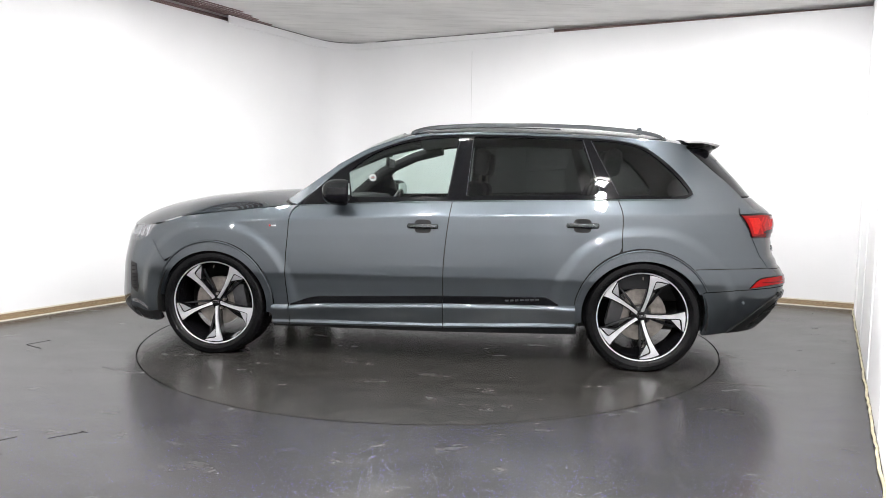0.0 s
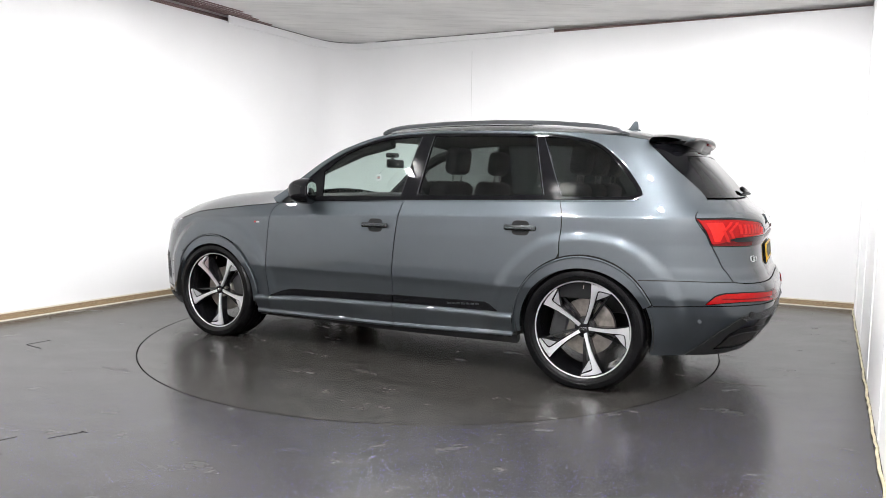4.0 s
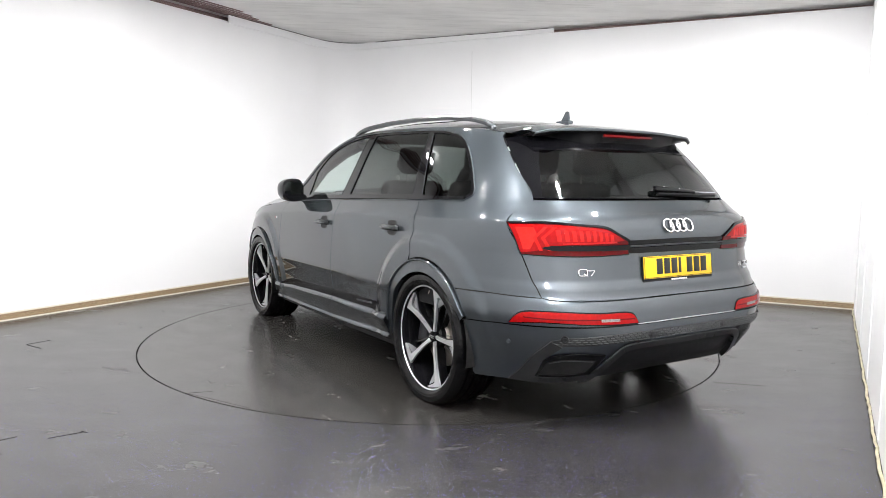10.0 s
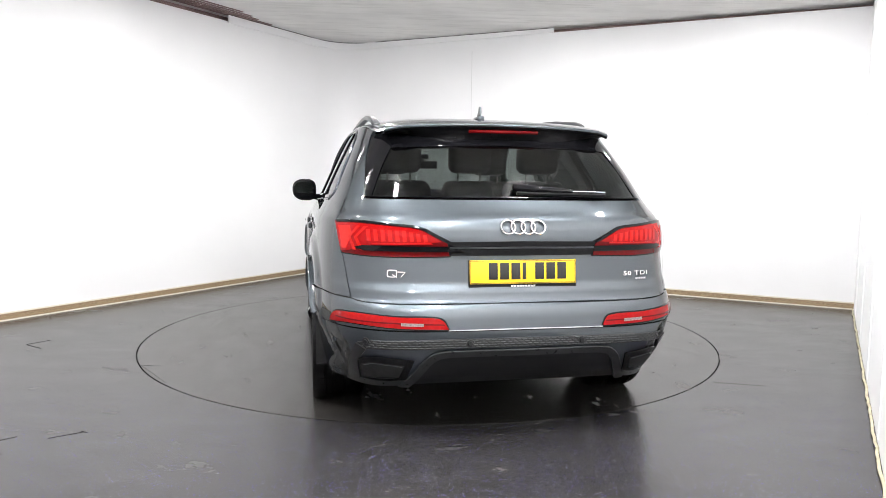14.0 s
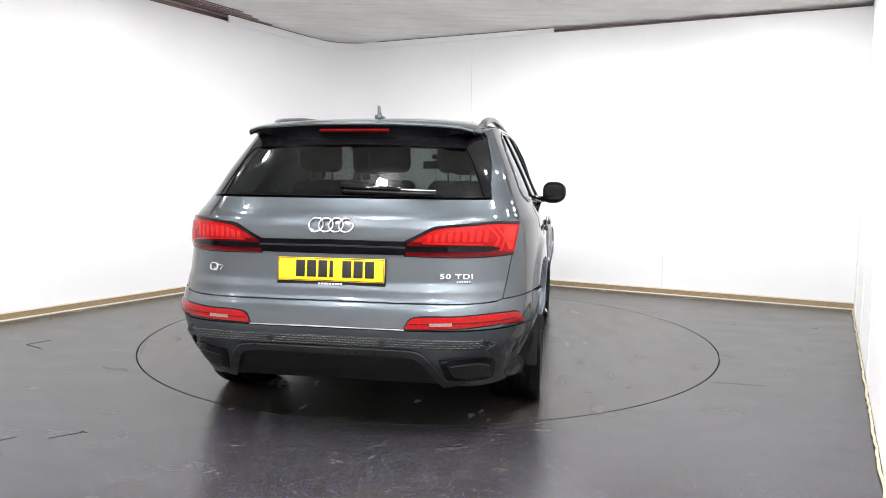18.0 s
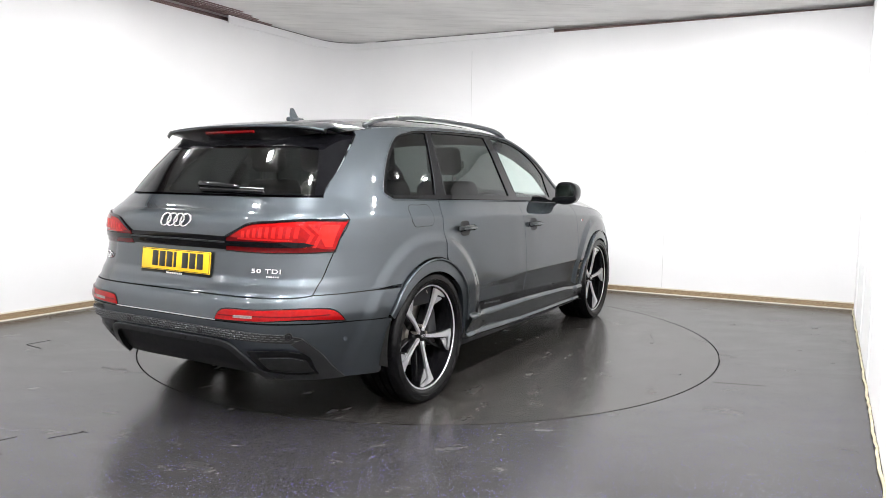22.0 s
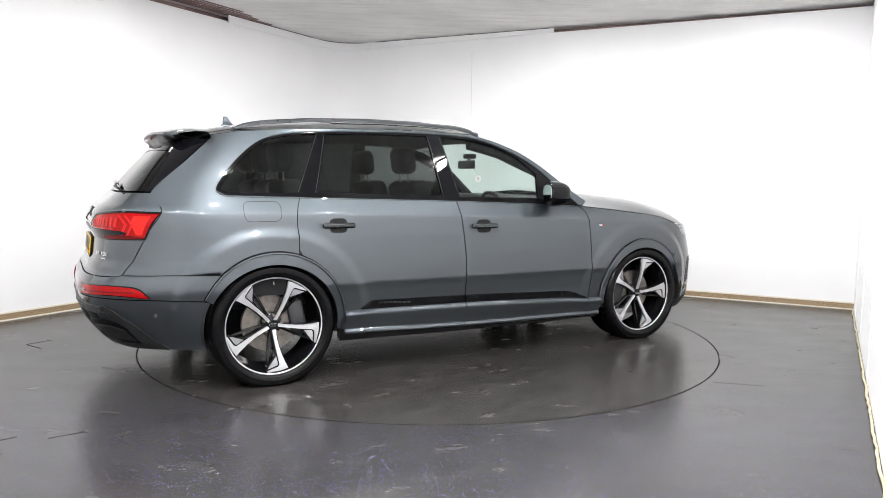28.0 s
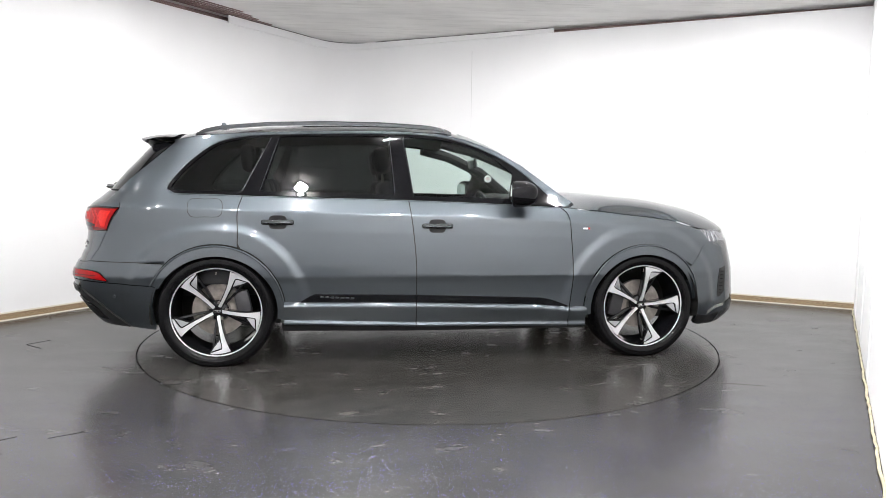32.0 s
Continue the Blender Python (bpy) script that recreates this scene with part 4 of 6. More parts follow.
def build_wheel(phase, hub_z):
    """One alloy wheel, its face to +y, spokes turned by phase; the tyre is flattened where it stands."""
    wheel = empty("wheel", "", "")
    wheel.parent = CAR
    tread = [(0.375, -0.122), (0.380, -0.105)]
    for g in (-0.075, -0.028, 0.028, 0.075):
        tread += [(0.381, g - 0.008), (0.373, g - 0.006), (0.373, g + 0.006), (0.381, g + 0.008)]
    tread += [(0.380, 0.105), (0.375, 0.122)]
    tyre = [(0.294, -0.128), (0.312, -0.138), (0.340, -0.142), (0.366, -0.135)] + tread + [(0.368, 0.133), (0.360, 0.139), (0.358, 0.1415), (0.345, 0.143), (0.330, 0.1425), (0.328, 0.140), (0.316, 0.138), (0.304, 0.132), (0.2985, 0.122), (0.295, 0.116)]
    n = 288
    bm = lathe(tyre, n)
    bm.verts.ensure_lookup_table()
    for i, v in enumerate(bm.verts):
        r, k = math.hypot(v.co.x, v.co.z), i % n
        wide = abs(v.co.y)
        if r > 0.372 and ((0.08 < wide < 0.13 and k % 6 == 0) or (0.03 < wide < 0.07 and k % 8 == 0)):
            v.co.x *= 1 - 0.003 / r
            v.co.z *= 1 - 0.003 / r
    for v in bm.verts:
        v.co.z = max(v.co.z, -hub_z + 0.001)
    part("tyre", bm, RUBBER, wheel)
    part("rim_barrel", lathe([(0.297, 0.118), (0.2898, 0.1165), (0.289, 0.108), (0.286, 0.095), (0.278, 0.02), (0.27, -0.12)], 72), RIMBLACK, wheel)
    part("rim_lip", lathe([(0.2990, 0.119), (0.2975, 0.122), (0.2920, 0.121), (0.2900, 0.1175)], 96), MACHINED, wheel)

    def spin(bm, a):
        bmesh.ops.scale(bm, vec=(0.975, 1, 0.975), verts=bm.verts)
        bmesh.ops.translate(bm, vec=(0, -0.016, 0), verts=bm.verts)
        bmesh.ops.rotate(bm, cent=(0, 0, 0), matrix=Matrix.Rotation(a, 3, "Y"), verts=bm.verts)
        return bm

    def dish(bm):
        """The face falls a little from rim to hub."""
        for v in bm.verts:
            r = math.hypot(v.co.x, v.co.z)
            v.co.y -= 0.034 * (1 - min(1, r / 0.29))
        return bm

    def split(outline, n=3):
        out = []
        for (a, b), (c, d) in zip(outline, outline[1:] + outline[:1]):
            for k in range(n):
                out.append((a + (c - a) * k / n, b + (d - b) * k / n))
        return out

    def bowed(outline):
        """Spokes bow a little between hub and rim."""
        return [(x, z - 0.030 * max(0, x / 0.29) * max(0, 1 - x / 0.29)) for x, z in split(outline)]

    body = [(0.02, 0.020), (0.08, 0.0165), (0.14, 0.0155), (0.20, 0.0175), (0.25, 0.0215), (0.290, 0.027), (0.290, -0.02), (0.285, -0.06), (0.276, -0.114), (0.262, -0.112), (0.235, -0.082), (0.205, -0.046), (0.185, -0.027), (0.12, -0.0180), (0.02, -0.016)]
    blade = [(0.027, 0.0120), (0.08, 0.0090), (0.14, 0.0085), (0.20, 0.0110), (0.25, 0.0160), (0.2885, 0.0220), (0.291, -0.02), (0.286, -0.06), (0.277, -0.111), (0.2695, -0.107), (0.2655, -0.034), (0.2545, -0.0215), (0.21, -0.0170), (0.14, -0.0125), (0.08, -0.0100), (0.034, -0.0085)]
    foot = [(0.198, -0.0250), (0.247, -0.0280), (0.2550, -0.0370), (0.2605, -0.100), (0.240, -0.077), (0.218, -0.048)]
    thin = [(0.036, -0.002), (0.276, -0.090), (0.271, -0.104), (0.032, -0.018)]
    for k in range(5):
        a = radians(72 * k + phase)
        flip = lambda o: [(-x, z) for x, z in bowed(o)]
        part("spoke", spin(dish(prism(flip(body), 0.055, 0.108, 0.003)), a), RIMBLACK, wheel)
        part("spoke_face", spin(dish(prism(flip(blade), 0.100, 0.1215, 0.0012)), a), MACHINED, wheel, "bright machined spoke face")
        part("spoke_foot", spin(dish(prism(flip(foot), 0.100, 0.1135, 0.0012)), a), FOOTGREY, wheel, "bright machined foot of the spoke")
        part("inner_spoke", spin(dish(prism(flip(thin), 0.05, 0.085, 0.004)), a), RIMBLACK, wheel)
        bolt = lathe([(0.0001, 0.072), (0.008, 0.072), (0.010, 0.066), (0.010, 0.03)], 10)
        bmesh.ops.translate(bolt, vec=(0.056 * math.cos(a + 0.55), 0, 0.056 * math.sin(a + 0.55)), verts=bolt.verts)
        part("wheel_bolt", bolt, STEEL, wheel)
    part("hub", lathe([(0.0001, 0.056), (0.05, 0.055), (0.062, 0.048), (0.07, 0.02)], 32), RIMBLACK, wheel)
    part("hub_cap", lathe([(0.0001, 0.082), (0.026, 0.082), (0.031, 0.078), (0.032, 0.04)], 28), BLACK, wheel)
    rings = [tube([(0.0085 * math.cos(2 * math.pi * i / 14) + o, 0.083, 0.0085 * math.sin(2 * math.pi * i / 14)) for i in range(14)], 0.0012, 5, True) for o in (-0.015, -0.005, 0.005, 0.015)]
    part("cap_emblem", merge(*rings), CHROME, wheel)
    part("brake_disc", lathe([(0.07, 0.025), (0.08, 0.01), (0.175, 0.010), (0.177, -0.01), (0.175, -0.03), (0.08, -0.03)], 48), STEEL, wheel)
    part("valve", tube([(0.0, 0.10, 0.268), (0.0, 0.108, 0.250)], 0.003, 6), STEEL, wheel)
    return wheel


HUB_Z = 0.3665
for WX, WY, PH in ((WHEEL_X, 0.828, 61), (-WHEEL_X, 0.828, 76), (WHEEL_X, -0.828, 82), (-WHEEL_X, -0.828, 67)):
    build_wheel(PH, HUB_Z).matrix_basis = pose(WX, WY, HUB_Z, 0, 0, 0 if WY > 0 else 180)
    S = 1 if WY > 0 else -1
    bm = box(0.10, 0.075, 0.22, (0, 0, 0), 0.02)
    bmesh.ops.transform(bm, matrix=pose(WX - 0.165 * (1 if WX > 0 else -1), WY + S * 0.008, 0.39, 0, 12 if WX > 0 else -12, 0), verts=bm.verts)
    part("brake_caliper", bm, CALIPER, CAR)
    # wheel house liner
    bm = bmesh.new()
    rows = []
    for i in range(25):
        a = radians(-12 + 204 * i / 24)
        rows.append([bm.verts.new((WX + 0.425 * math.cos(a), S * y, WHEEL_Z + 0.40 * math.sin(a))) for y in (0.955, 0.80, 0.58)])
    hub = [bm.verts.new((WX, S * 0.58, 0.3))]
    for a, b in zip(rows, rows[1:]):
        for k in range(2):
            bm.faces.new((a[k], b[k], b[k + 1], a[k + 1]))
        bm.faces.new((a[2], b[2], hub[0]))
    part("wheel_liner", bm, VOID, CAR)


# ---- tail: lamps, bar, plate, badges ----
def tail_pair(name, points, mat, off, label="", depth=0.008, step=0.02, gap=0.0, parent=None):
    line = tail_line(points + points[:1], 0.012)
    out = []
    for poly in (polygon(line, gap=gap), polygon(mirrored(line), gap=gap)):
        out.append(panel(name, poly, mat, CAR, rear_skin, off=off, depth=depth, step=step, label=label))
    return out


def tail_band(name, points, mat, off, label="", depth=0.008, step=0.02):
    line = tail_line(points, 0.015)
    return panel(name, polygon(line, mirrored(line), gap=0), mat, CAR, rear_skin, off=off, depth=depth, step=step, label=label)


def tail_lamps():
    outline = [("x", -2.118, 1.052, 1), ("x", -2.28, 1.056), ("y", 0.62, 1.046), ("y", 0.485, 1.032), ("y", 0.43, 1.005), ("y", 0.365, 0.968, 1), ("y", 0.352, 0.905, 1), ("y", 0.62, 0.900), ("x", -2.205, 0.906, 1)]
    tail_pair("tail_lamp", outline, DEEPRED, 0.006, "dark red wrap-round tail lamp", 0.012)
    tail_pair("lamp_gasket", [("x", -2.108, 1.058, 1), ("x", -2.28, 1.062), ("y", 0.62, 1.052), ("y", 0.48, 1.038), ("y", 0.42, 1.008), ("y", 0.35, 0.974, 1), ("y", 0.345, 0.899, 1), ("y", 0.62, 0.894), ("x", -2.197, 0.900, 1)], BLACK, 0.0025, "", 0.008)
    tail_pair("lamp_gasket", [("x", -2.185, 0.570, 1), ("x", -2.245, 0.631), ("y", 0.80, 0.646), ("y", 0.60, 0.640), ("y", 0.40, 0.630), ("y", 0.378, 0.606), ("y", 0.365, 0.574, 1), ("y", 0.60, 0.579), ("y", 0.80, 0.588)], BLACK, 0.0025, "", 0.008)
    tail_pair("lamp_rib", [("y", 0.39, 0.598, 1), ("y", 0.62, 0.604, 1), ("x", -2.27, 0.606, 1), ("x", -2.27, 0.612, 1), ("y", 0.62, 0.610, 1), ("y", 0.39, 0.604, 1)], DEEPRED, 0.0075, "", 0.003, 0.03)
    tail_pair("lamp_lens", [("x", -2.128, 1.044, 1), ("x", -2.28, 1.047), ("y", 0.62, 1.037), ("y", 0.49, 1.023), ("y", 0.44, 0.999), ("y", 0.39, 0.972, 1), ("y", 0.60, 0.957), ("y", 0.70, 0.952), ("x", -2.24, 0.918), ("x", -2.20, 0.916, 1)], RED, 0.0085, "bright red lamp lens", 0.004)
    # black bar that runs on through the lamps
    tail_pair("lamp_strip", [("y", 0.352, 0.952, 1), ("y", 0.74, 0.950, 1), ("y", 0.775, 0.938, 1), ("y", 0.74, 0.926, 1), ("y", 0.352, 0.926, 1)], BLACK, 0.011, "gloss black strip across the lamp", 0.004)
    tail_pair("lamp_brow", [("x", -2.13, 1.056, 1), ("x", -2.28, 1.060), ("y", 0.62, 1.050), ("y", 0.485, 1.036), ("y", 0.43, 1.009), ("y", 0.365, 0.972, 1), ("y", 0.365, 0.966, 1), ("y", 0.435, 1.001), ("y", 0.49, 1.027), ("y", 0.62, 1.041), ("x", -2.28, 1.051), ("x", -2.13, 1.048, 1)], BLACK, 0.010, "", 0.004, 0.03)
    # light segments, stepping along the lamp, and chevrons at its outer end
    for i in range(9):
        y = 0.455 + 0.031 * i
        h = 1.018 - 0.016 * max(0, 3 - i) / 3 + 0.006 * i / 9
        tail_pair("light_segment", [("y", y, 0.972, 1), ("y", y + 0.017, 0.970, 1), ("y", y + 0.021, h, 1), ("y", y + 0.004, h - 0.001, 1)], LED, 0.0105, "", 0.003, 0.03)
    tail_pair("light_blade", [("y", 0.43, 0.962, 1), ("y", 0.70, 0.955, 1), ("y", 0.70, 0.963, 1), ("y", 0.44, 0.970, 1)], BADGERED, 0.0105, "", 0.003, 0.03)
    for k in range(2):
        d = 0.045 + 0.030 * k
        tail_pair("chevron", [("x", -2.235 - d, 1.035, 1), ("x", -2.248 - d, 1.035, 1), ("x", -2.218 - d, 0.985, 1), ("x", -2.243 - d, 0.925, 1), ("x", -2.230 - d, 0.925, 1), ("x", -2.204 - d, 0.985, 1)], LED, 0.0105, "", 0.003, 0.03)
    tail_pair("light_field", [("x", -2.165, 1.032, 1), ("x", -2.245, 1.033, 1), ("x", -2.262, 1.000, 1), ("x", -2.240, 0.930, 1), ("x", -2.212, 0.928, 1)], LIGHTRED, 0.0105, "bright red field at the lamp's end", 0.003, 0.03)
    tail_band("centre_bar", [("y", 0.0, 0.974), ("y", 0.354, 0.971, 1), ("y", 0.354, 0.907, 1), ("y", 0.0, 0.905)], BLACK, 0.004, "gloss black bar between the lamps")
    tail_band("bar_strip", [("y", 0.0, 0.949), ("y", 0.354, 0.947, 1), ("y", 0.354, 0.940, 1), ("y", 0.0, 0.942)], ANODISED, 0.012, "thin bright line on the bar")
    tail_band("bar_blade", [("y", 0.0, 0.938), ("y", 0.354, 0.936, 1), ("y", 0.354, 0.927, 1), ("y", 0.0, 0.929)], BLACK, 0.010, "")
    # reflector lamps in the bumper
    tail_pair("bumper_lamp", [("x", -2.195, 0.576, 1), ("x", -2.25, 0.625), ("y", 0.80, 0.640), ("y", 0.60, 0.634), ("y", 0.405, 0.624), ("y", 0.385, 0.605), ("y", 0.372, 0.580, 1), ("y", 0.60, 0.585), ("y", 0.80, 0.594)], RED, 0.006, "flat red lamp in the bumper", 0.012)
    tail_pair("reverse_lens", [("y", 0.485, 0.594, 1), ("y", 0.485, 0.607, 1), ("y", 0.585, 0.609, 1), ("y", 0.585, 0.596, 1)], PAD, 0.008, "small clear lens", 0.003)
    # highlight along the bumper's crease, put in as a silver strip
    tail_band("bumper_crease", [("y", 0.0, 0.579), ("y", 0.372, 0.577, 1), ("y", 0.372, 0.573, 1), ("y", 0.0, 0.574)], SATIN, 0.003, "crease highlight drawn as a thin silver strip", 0.003)


tail_lamps()


def on_tail(y, z, off=0.0):
    """Pose of a flat thing on the tail: its x to the car's right, its y up, its face outward."""
    e = 0.004
    s = sy(y, z)
    p = rear_skin(np.array([s, s + e, s]), np.array([z, z, z + e]))
    right = Vector(p[0] - p[1]).normalized()
    if right.y > 0:
        right = -right
    up = Vector(p[2] - p[0]).normalized()
    out = right.cross(up).normalized()
    up = out.cross(right)
    m = Matrix.Identity(4)
    for i, v in enumerate((right, up, out, Vector(p[0]) + off * out)):
        for k in range(3):
            m[k][i] = v[k]
    return m


def flat(name, sx_, sy_, sz_, m, material, label="", bevel=0.002):
    bm = box(sx_, sy_, sz_, (0, 0, 0), bevel)
    bmesh.ops.transform(bm, matrix=m, verts=bm.verts)
    return part(name, bm, material, CAR, label)


def plate():
    m = on_tail(0.0, 0.829, 0.012)
    flat("number_plate", 0.52, 0.111, 0.006, m, YELLOW, "yellow rear number plate with dark characters", 0.002)
    flat("plate_backing", 0.53, 0.135, 0.006, m @ pose(0, -0.010, -0.006), TRIM)
    rim = merge(box(0.512, 0.0025, 0.001, (0, 0.0515, 0)), box(0.512, 0.0025, 0.001, (0, -0.0515, 0)), box(0.0025, 0.103, 0.001, (0.256, 0, 0)), box(0.0025, 0.103, 0.001, (-0.256, 0, 0)))
    bmesh.ops.transform(rim, matrix=m @ pose(0, 0, 0.0035), verts=rim.verts)
    part("plate_border", rim, INK, CAR, smooth=False)
    # the characters stand as plain dark bars
    x = -0.170
    for i in range(7):
        if i == 4:
            x += 0.033
        w = 0.044 if i != 3 else 0.018
        flat("plate_bar", w, 0.079, 0.002, m @ pose(x + w / 2, 0.004, 0.004), INK, "", 0.0006)
        x += w + 0.011
    for i in range(9):
        flat("small_bar", 0.010, 0.008, 0.002, m @ pose(-0.055 + 0.0135 * i, -0.066, 0.0), WHITE, "", 0.0005)
    # four linked rings, badge shapes
    m = on_tail(0.002, 1.037, 0.006)
    for k in range(4):
        o = -0.0735 + 0.049 * k
        bm = tube([(0.0345 * math.cos(2 * math.pi * i / 40) + o, 0.0345 * math.sin(2 * math.pi * i / 40), 0.001 * (k % 2)) for i in range(40)], 0.0052, 8, True)
        bmesh.ops.transform(bm, matrix=m, verts=bm.verts)
        part("ring_emblem", bm, CHROME, CAR)
    m = on_tail(0.595, 0.822, 0.004)
    bm = tube([(-0.020 + 0.022 * math.copysign(abs(math.cos(a)) ** 0.5, math.cos(a)), 0.016 * math.copysign(abs(math.sin(a)) ** 0.5, math.sin(a)), 0) for a in [2 * math.pi * i / 28 for i in range(28)]], 0.0035, 6, True)
    bmesh.ops.transform(bm, matrix=m, verts=bm.verts)
    part("badge_shape", bm, CHROME, CAR)
    bm = merge(tube([(-0.018, -0.004, 0.001), (0.004, -0.018, 0.001)], 0.0033, 6), tube([(0.006, 0.008, 0), (0.042, 0.008, 0), (0.022, -0.016, 0)], 0.0033, 6))
    bmesh.ops.transform(bm, matrix=m, verts=bm.verts)
    part("badge_shape", bm, CHROME, CAR)
    m = on_tail(-0.59, 0.808, 0.003)
    text = bpy.data.curves.new("badge_text", "FONT")
    text.body, text.size, text.extrude, text.align_x, text.align_y = "50 TDI", 0.040, 0.002, "CENTER", "CENTER"
    text.offset, text.space_character = 0.0006, 1.12
    ob = bpy.data.objects.new("badge_text", text)
    bm = bmesh.new()
    bm.from_mesh(ob.to_mesh())
    ob.to_mesh_clear()
    bpy.data.objects.remove(ob)
    bmesh.ops.scale(bm, vec=(1.25, 0.72, 1), verts=bm.verts)
    bmesh.ops.transform(bm, matrix=m @ pose(0.0, 0.002, 0.001), verts=bm.verts)
    part("badge_text", bm, CHROME, CAR, "raised chrome engine badge", smooth=False)
    for i in range(6):
        flat("badge_bar", 0.009, 0.009, 0.003, m @ pose(0.004 + 0.0115 * i, -0.024, 0), SATIN, "", 0.001)


plate()


def bumper_details():
    # honeycomb strip
    tail_band("mesh_strip", [("y", 0.0, 0.534), ("y", 0.45, 0.532), ("y", 0.62, 0.525), ("y", 0.74, 0.513), ("x", -2.372, 0.499, 1), ("x", -2.402, 0.474, 1), ("y", 0.70, 0.477), ("y", 0.45, 0.487), ("y", 0.0, 0.490)], SATINGREY, 0.001, "dark grey honeycomb strip in the bumper")
    for row in range(4):
        for i in range(53):
            y = -0.754 + 0.029 * i + (0.0145 if row % 2 else 0)
            if abs(y) > 0.755 - 0.008 * row:
                continue
            z = 0.4955 + 0.0108 * row - 0.030 * max(0, abs(y) - 0.35) ** 1.4
            flat("mesh_cell", 0.0235, 0.0062, 0.006, on_tail(y, z, 0.003), MESHGREY, "", 0.002)
    for y in (0.735, 0.27, -0.27, -0.735):
        bm = lathe([(0.0001, 0.006), (0.010, 0.006), (0.012, 0.003), (0.018, 0.002), (0.019, -0.004)], 20, "Z")
        bmesh.ops.transform(bm, matrix=on_tail(y, 0.514, 0.004), verts=bm.verts)
        part("parking_sensor", bm, TRIM, CAR)
    # raised surround of the lower black part, and the side outlets
    def edge(points, r, mat, name, label=""):
        for s in (1, -1):
            pts = []
            for q in tail_line(points, 0.02):
                p = rear_skin(np.array([q.x * s]), np.array([q.y]))[0]
                pts.append(p + np.array([-0.004, 0, 0]))
            part(name, tube(pts, r, 8), mat, CAR, label)
    tail_band("diffuser_surround", [("y", 0.0, 0.476), ("y", 0.38, 0.474), ("y", 0.435, 0.462), ("y", 0.475, 0.425), ("y", 0.525, 0.345), ("y", 0.575, 0.272, 1), ("y", 0.525, 0.270, 1), ("y", 0.478, 0.345), ("y", 0.435, 0.418), ("y", 0.40, 0.440), ("y", 0.36, 0.446), ("y", 0.0, 0.447)], SATINGREY, 0.008, "satin grey surround of the lower bumper", 0.03)
    edge([("y", 0.0, 0.474), ("y", 0.38, 0.472), ("y", 0.435, 0.460), ("y", 0.475, 0.424), ("y", 0.525, 0.346)], 0.0035, ANODISED, "surround_edge")
    tail_pair("outlet_surround", [("x", -2.372, 0.499, 1), ("x", -2.262, 0.412, 1), ("x", -2.075, 0.254, 1), ("x", -2.25, 0.263), ("y", 0.62, 0.272), ("y", 0.545, 0.288, 1), ("y", 0.55, 0.316, 1), ("y", 0.63, 0.302), ("x", -2.215, 0.292, 1), ("x", -2.300, 0.394, 1), ("x", -2.402, 0.474, 1)], SATINGREY, 0.007, "satin grey blade round the side outlet", 0.03)
    tail_pair("outlet_trim", [("y", 0.520, 0.424, 1), ("y", 0.60, 0.432), ("y", 0.70, 0.434), ("x", -2.312, 0.406, 1), ("x", -2.210, 0.290, 1), ("y", 0.63, 0.300), ("y", 0.545, 0.316, 1)], BLACK, 0.003, "gloss black outlet trim", 0.03)
    tail_pair("outlet_mouth", [("y", 0.560, 0.398, 1), ("y", 0.70, 0.404), ("x", -2.312, 0.382, 1), ("x", -2.240, 0.306, 1), ("y", 0.63, 0.316), ("y", 0.580, 0.330, 1)], VOID, 0.0045, "", 0.004)
    edge([("y", 0.525, 0.426), ("y", 0.60, 0.433), ("y", 0.70, 0.435), ("x", -2.314, 0.408)], 0.0030, BLACK, "outlet_rim")
    edge([("y", 0.57, 0.392), ("y", 0.70, 0.398), ("x", -2.318, 0.378)], 0.0032, ANODISED, "outlet_blade", "thin bright blade in the outlet")
    edge([("y", 0.585, 0.328), ("y", 0.66, 0.318), ("x", -2.265, 0.310)], 0.0030, BLACK, "outlet_blade")
    bm = prism([(-2.36, 0.36), (-2.30, 0.275), (-2.10, 0.255), (-2.10, 0.42), (-2.35, 0.42)], -0.55, 0.55, 0.01)
    part("valance", bm, TRIM, CAR)
    # bumper side sensors
    for s in (1, -1):
        p = skin(ux(-2.16, 0.47), 0.47)
        bm = lathe([(0.0001, 0.004), (0.010, 0.004), (0.012, 0.0), (0.012, -0.004)], 16)
        bmesh.ops.transform(bm, matrix=pose(p[0], p[1], p[2], 0, 0, 25) if s > 0 else pose(p[0], -p[1], p[2], 0, 0, 155), verts=bm.verts)
        part("parking_sensor", bm, PAINT, CAR)


bumper_details()


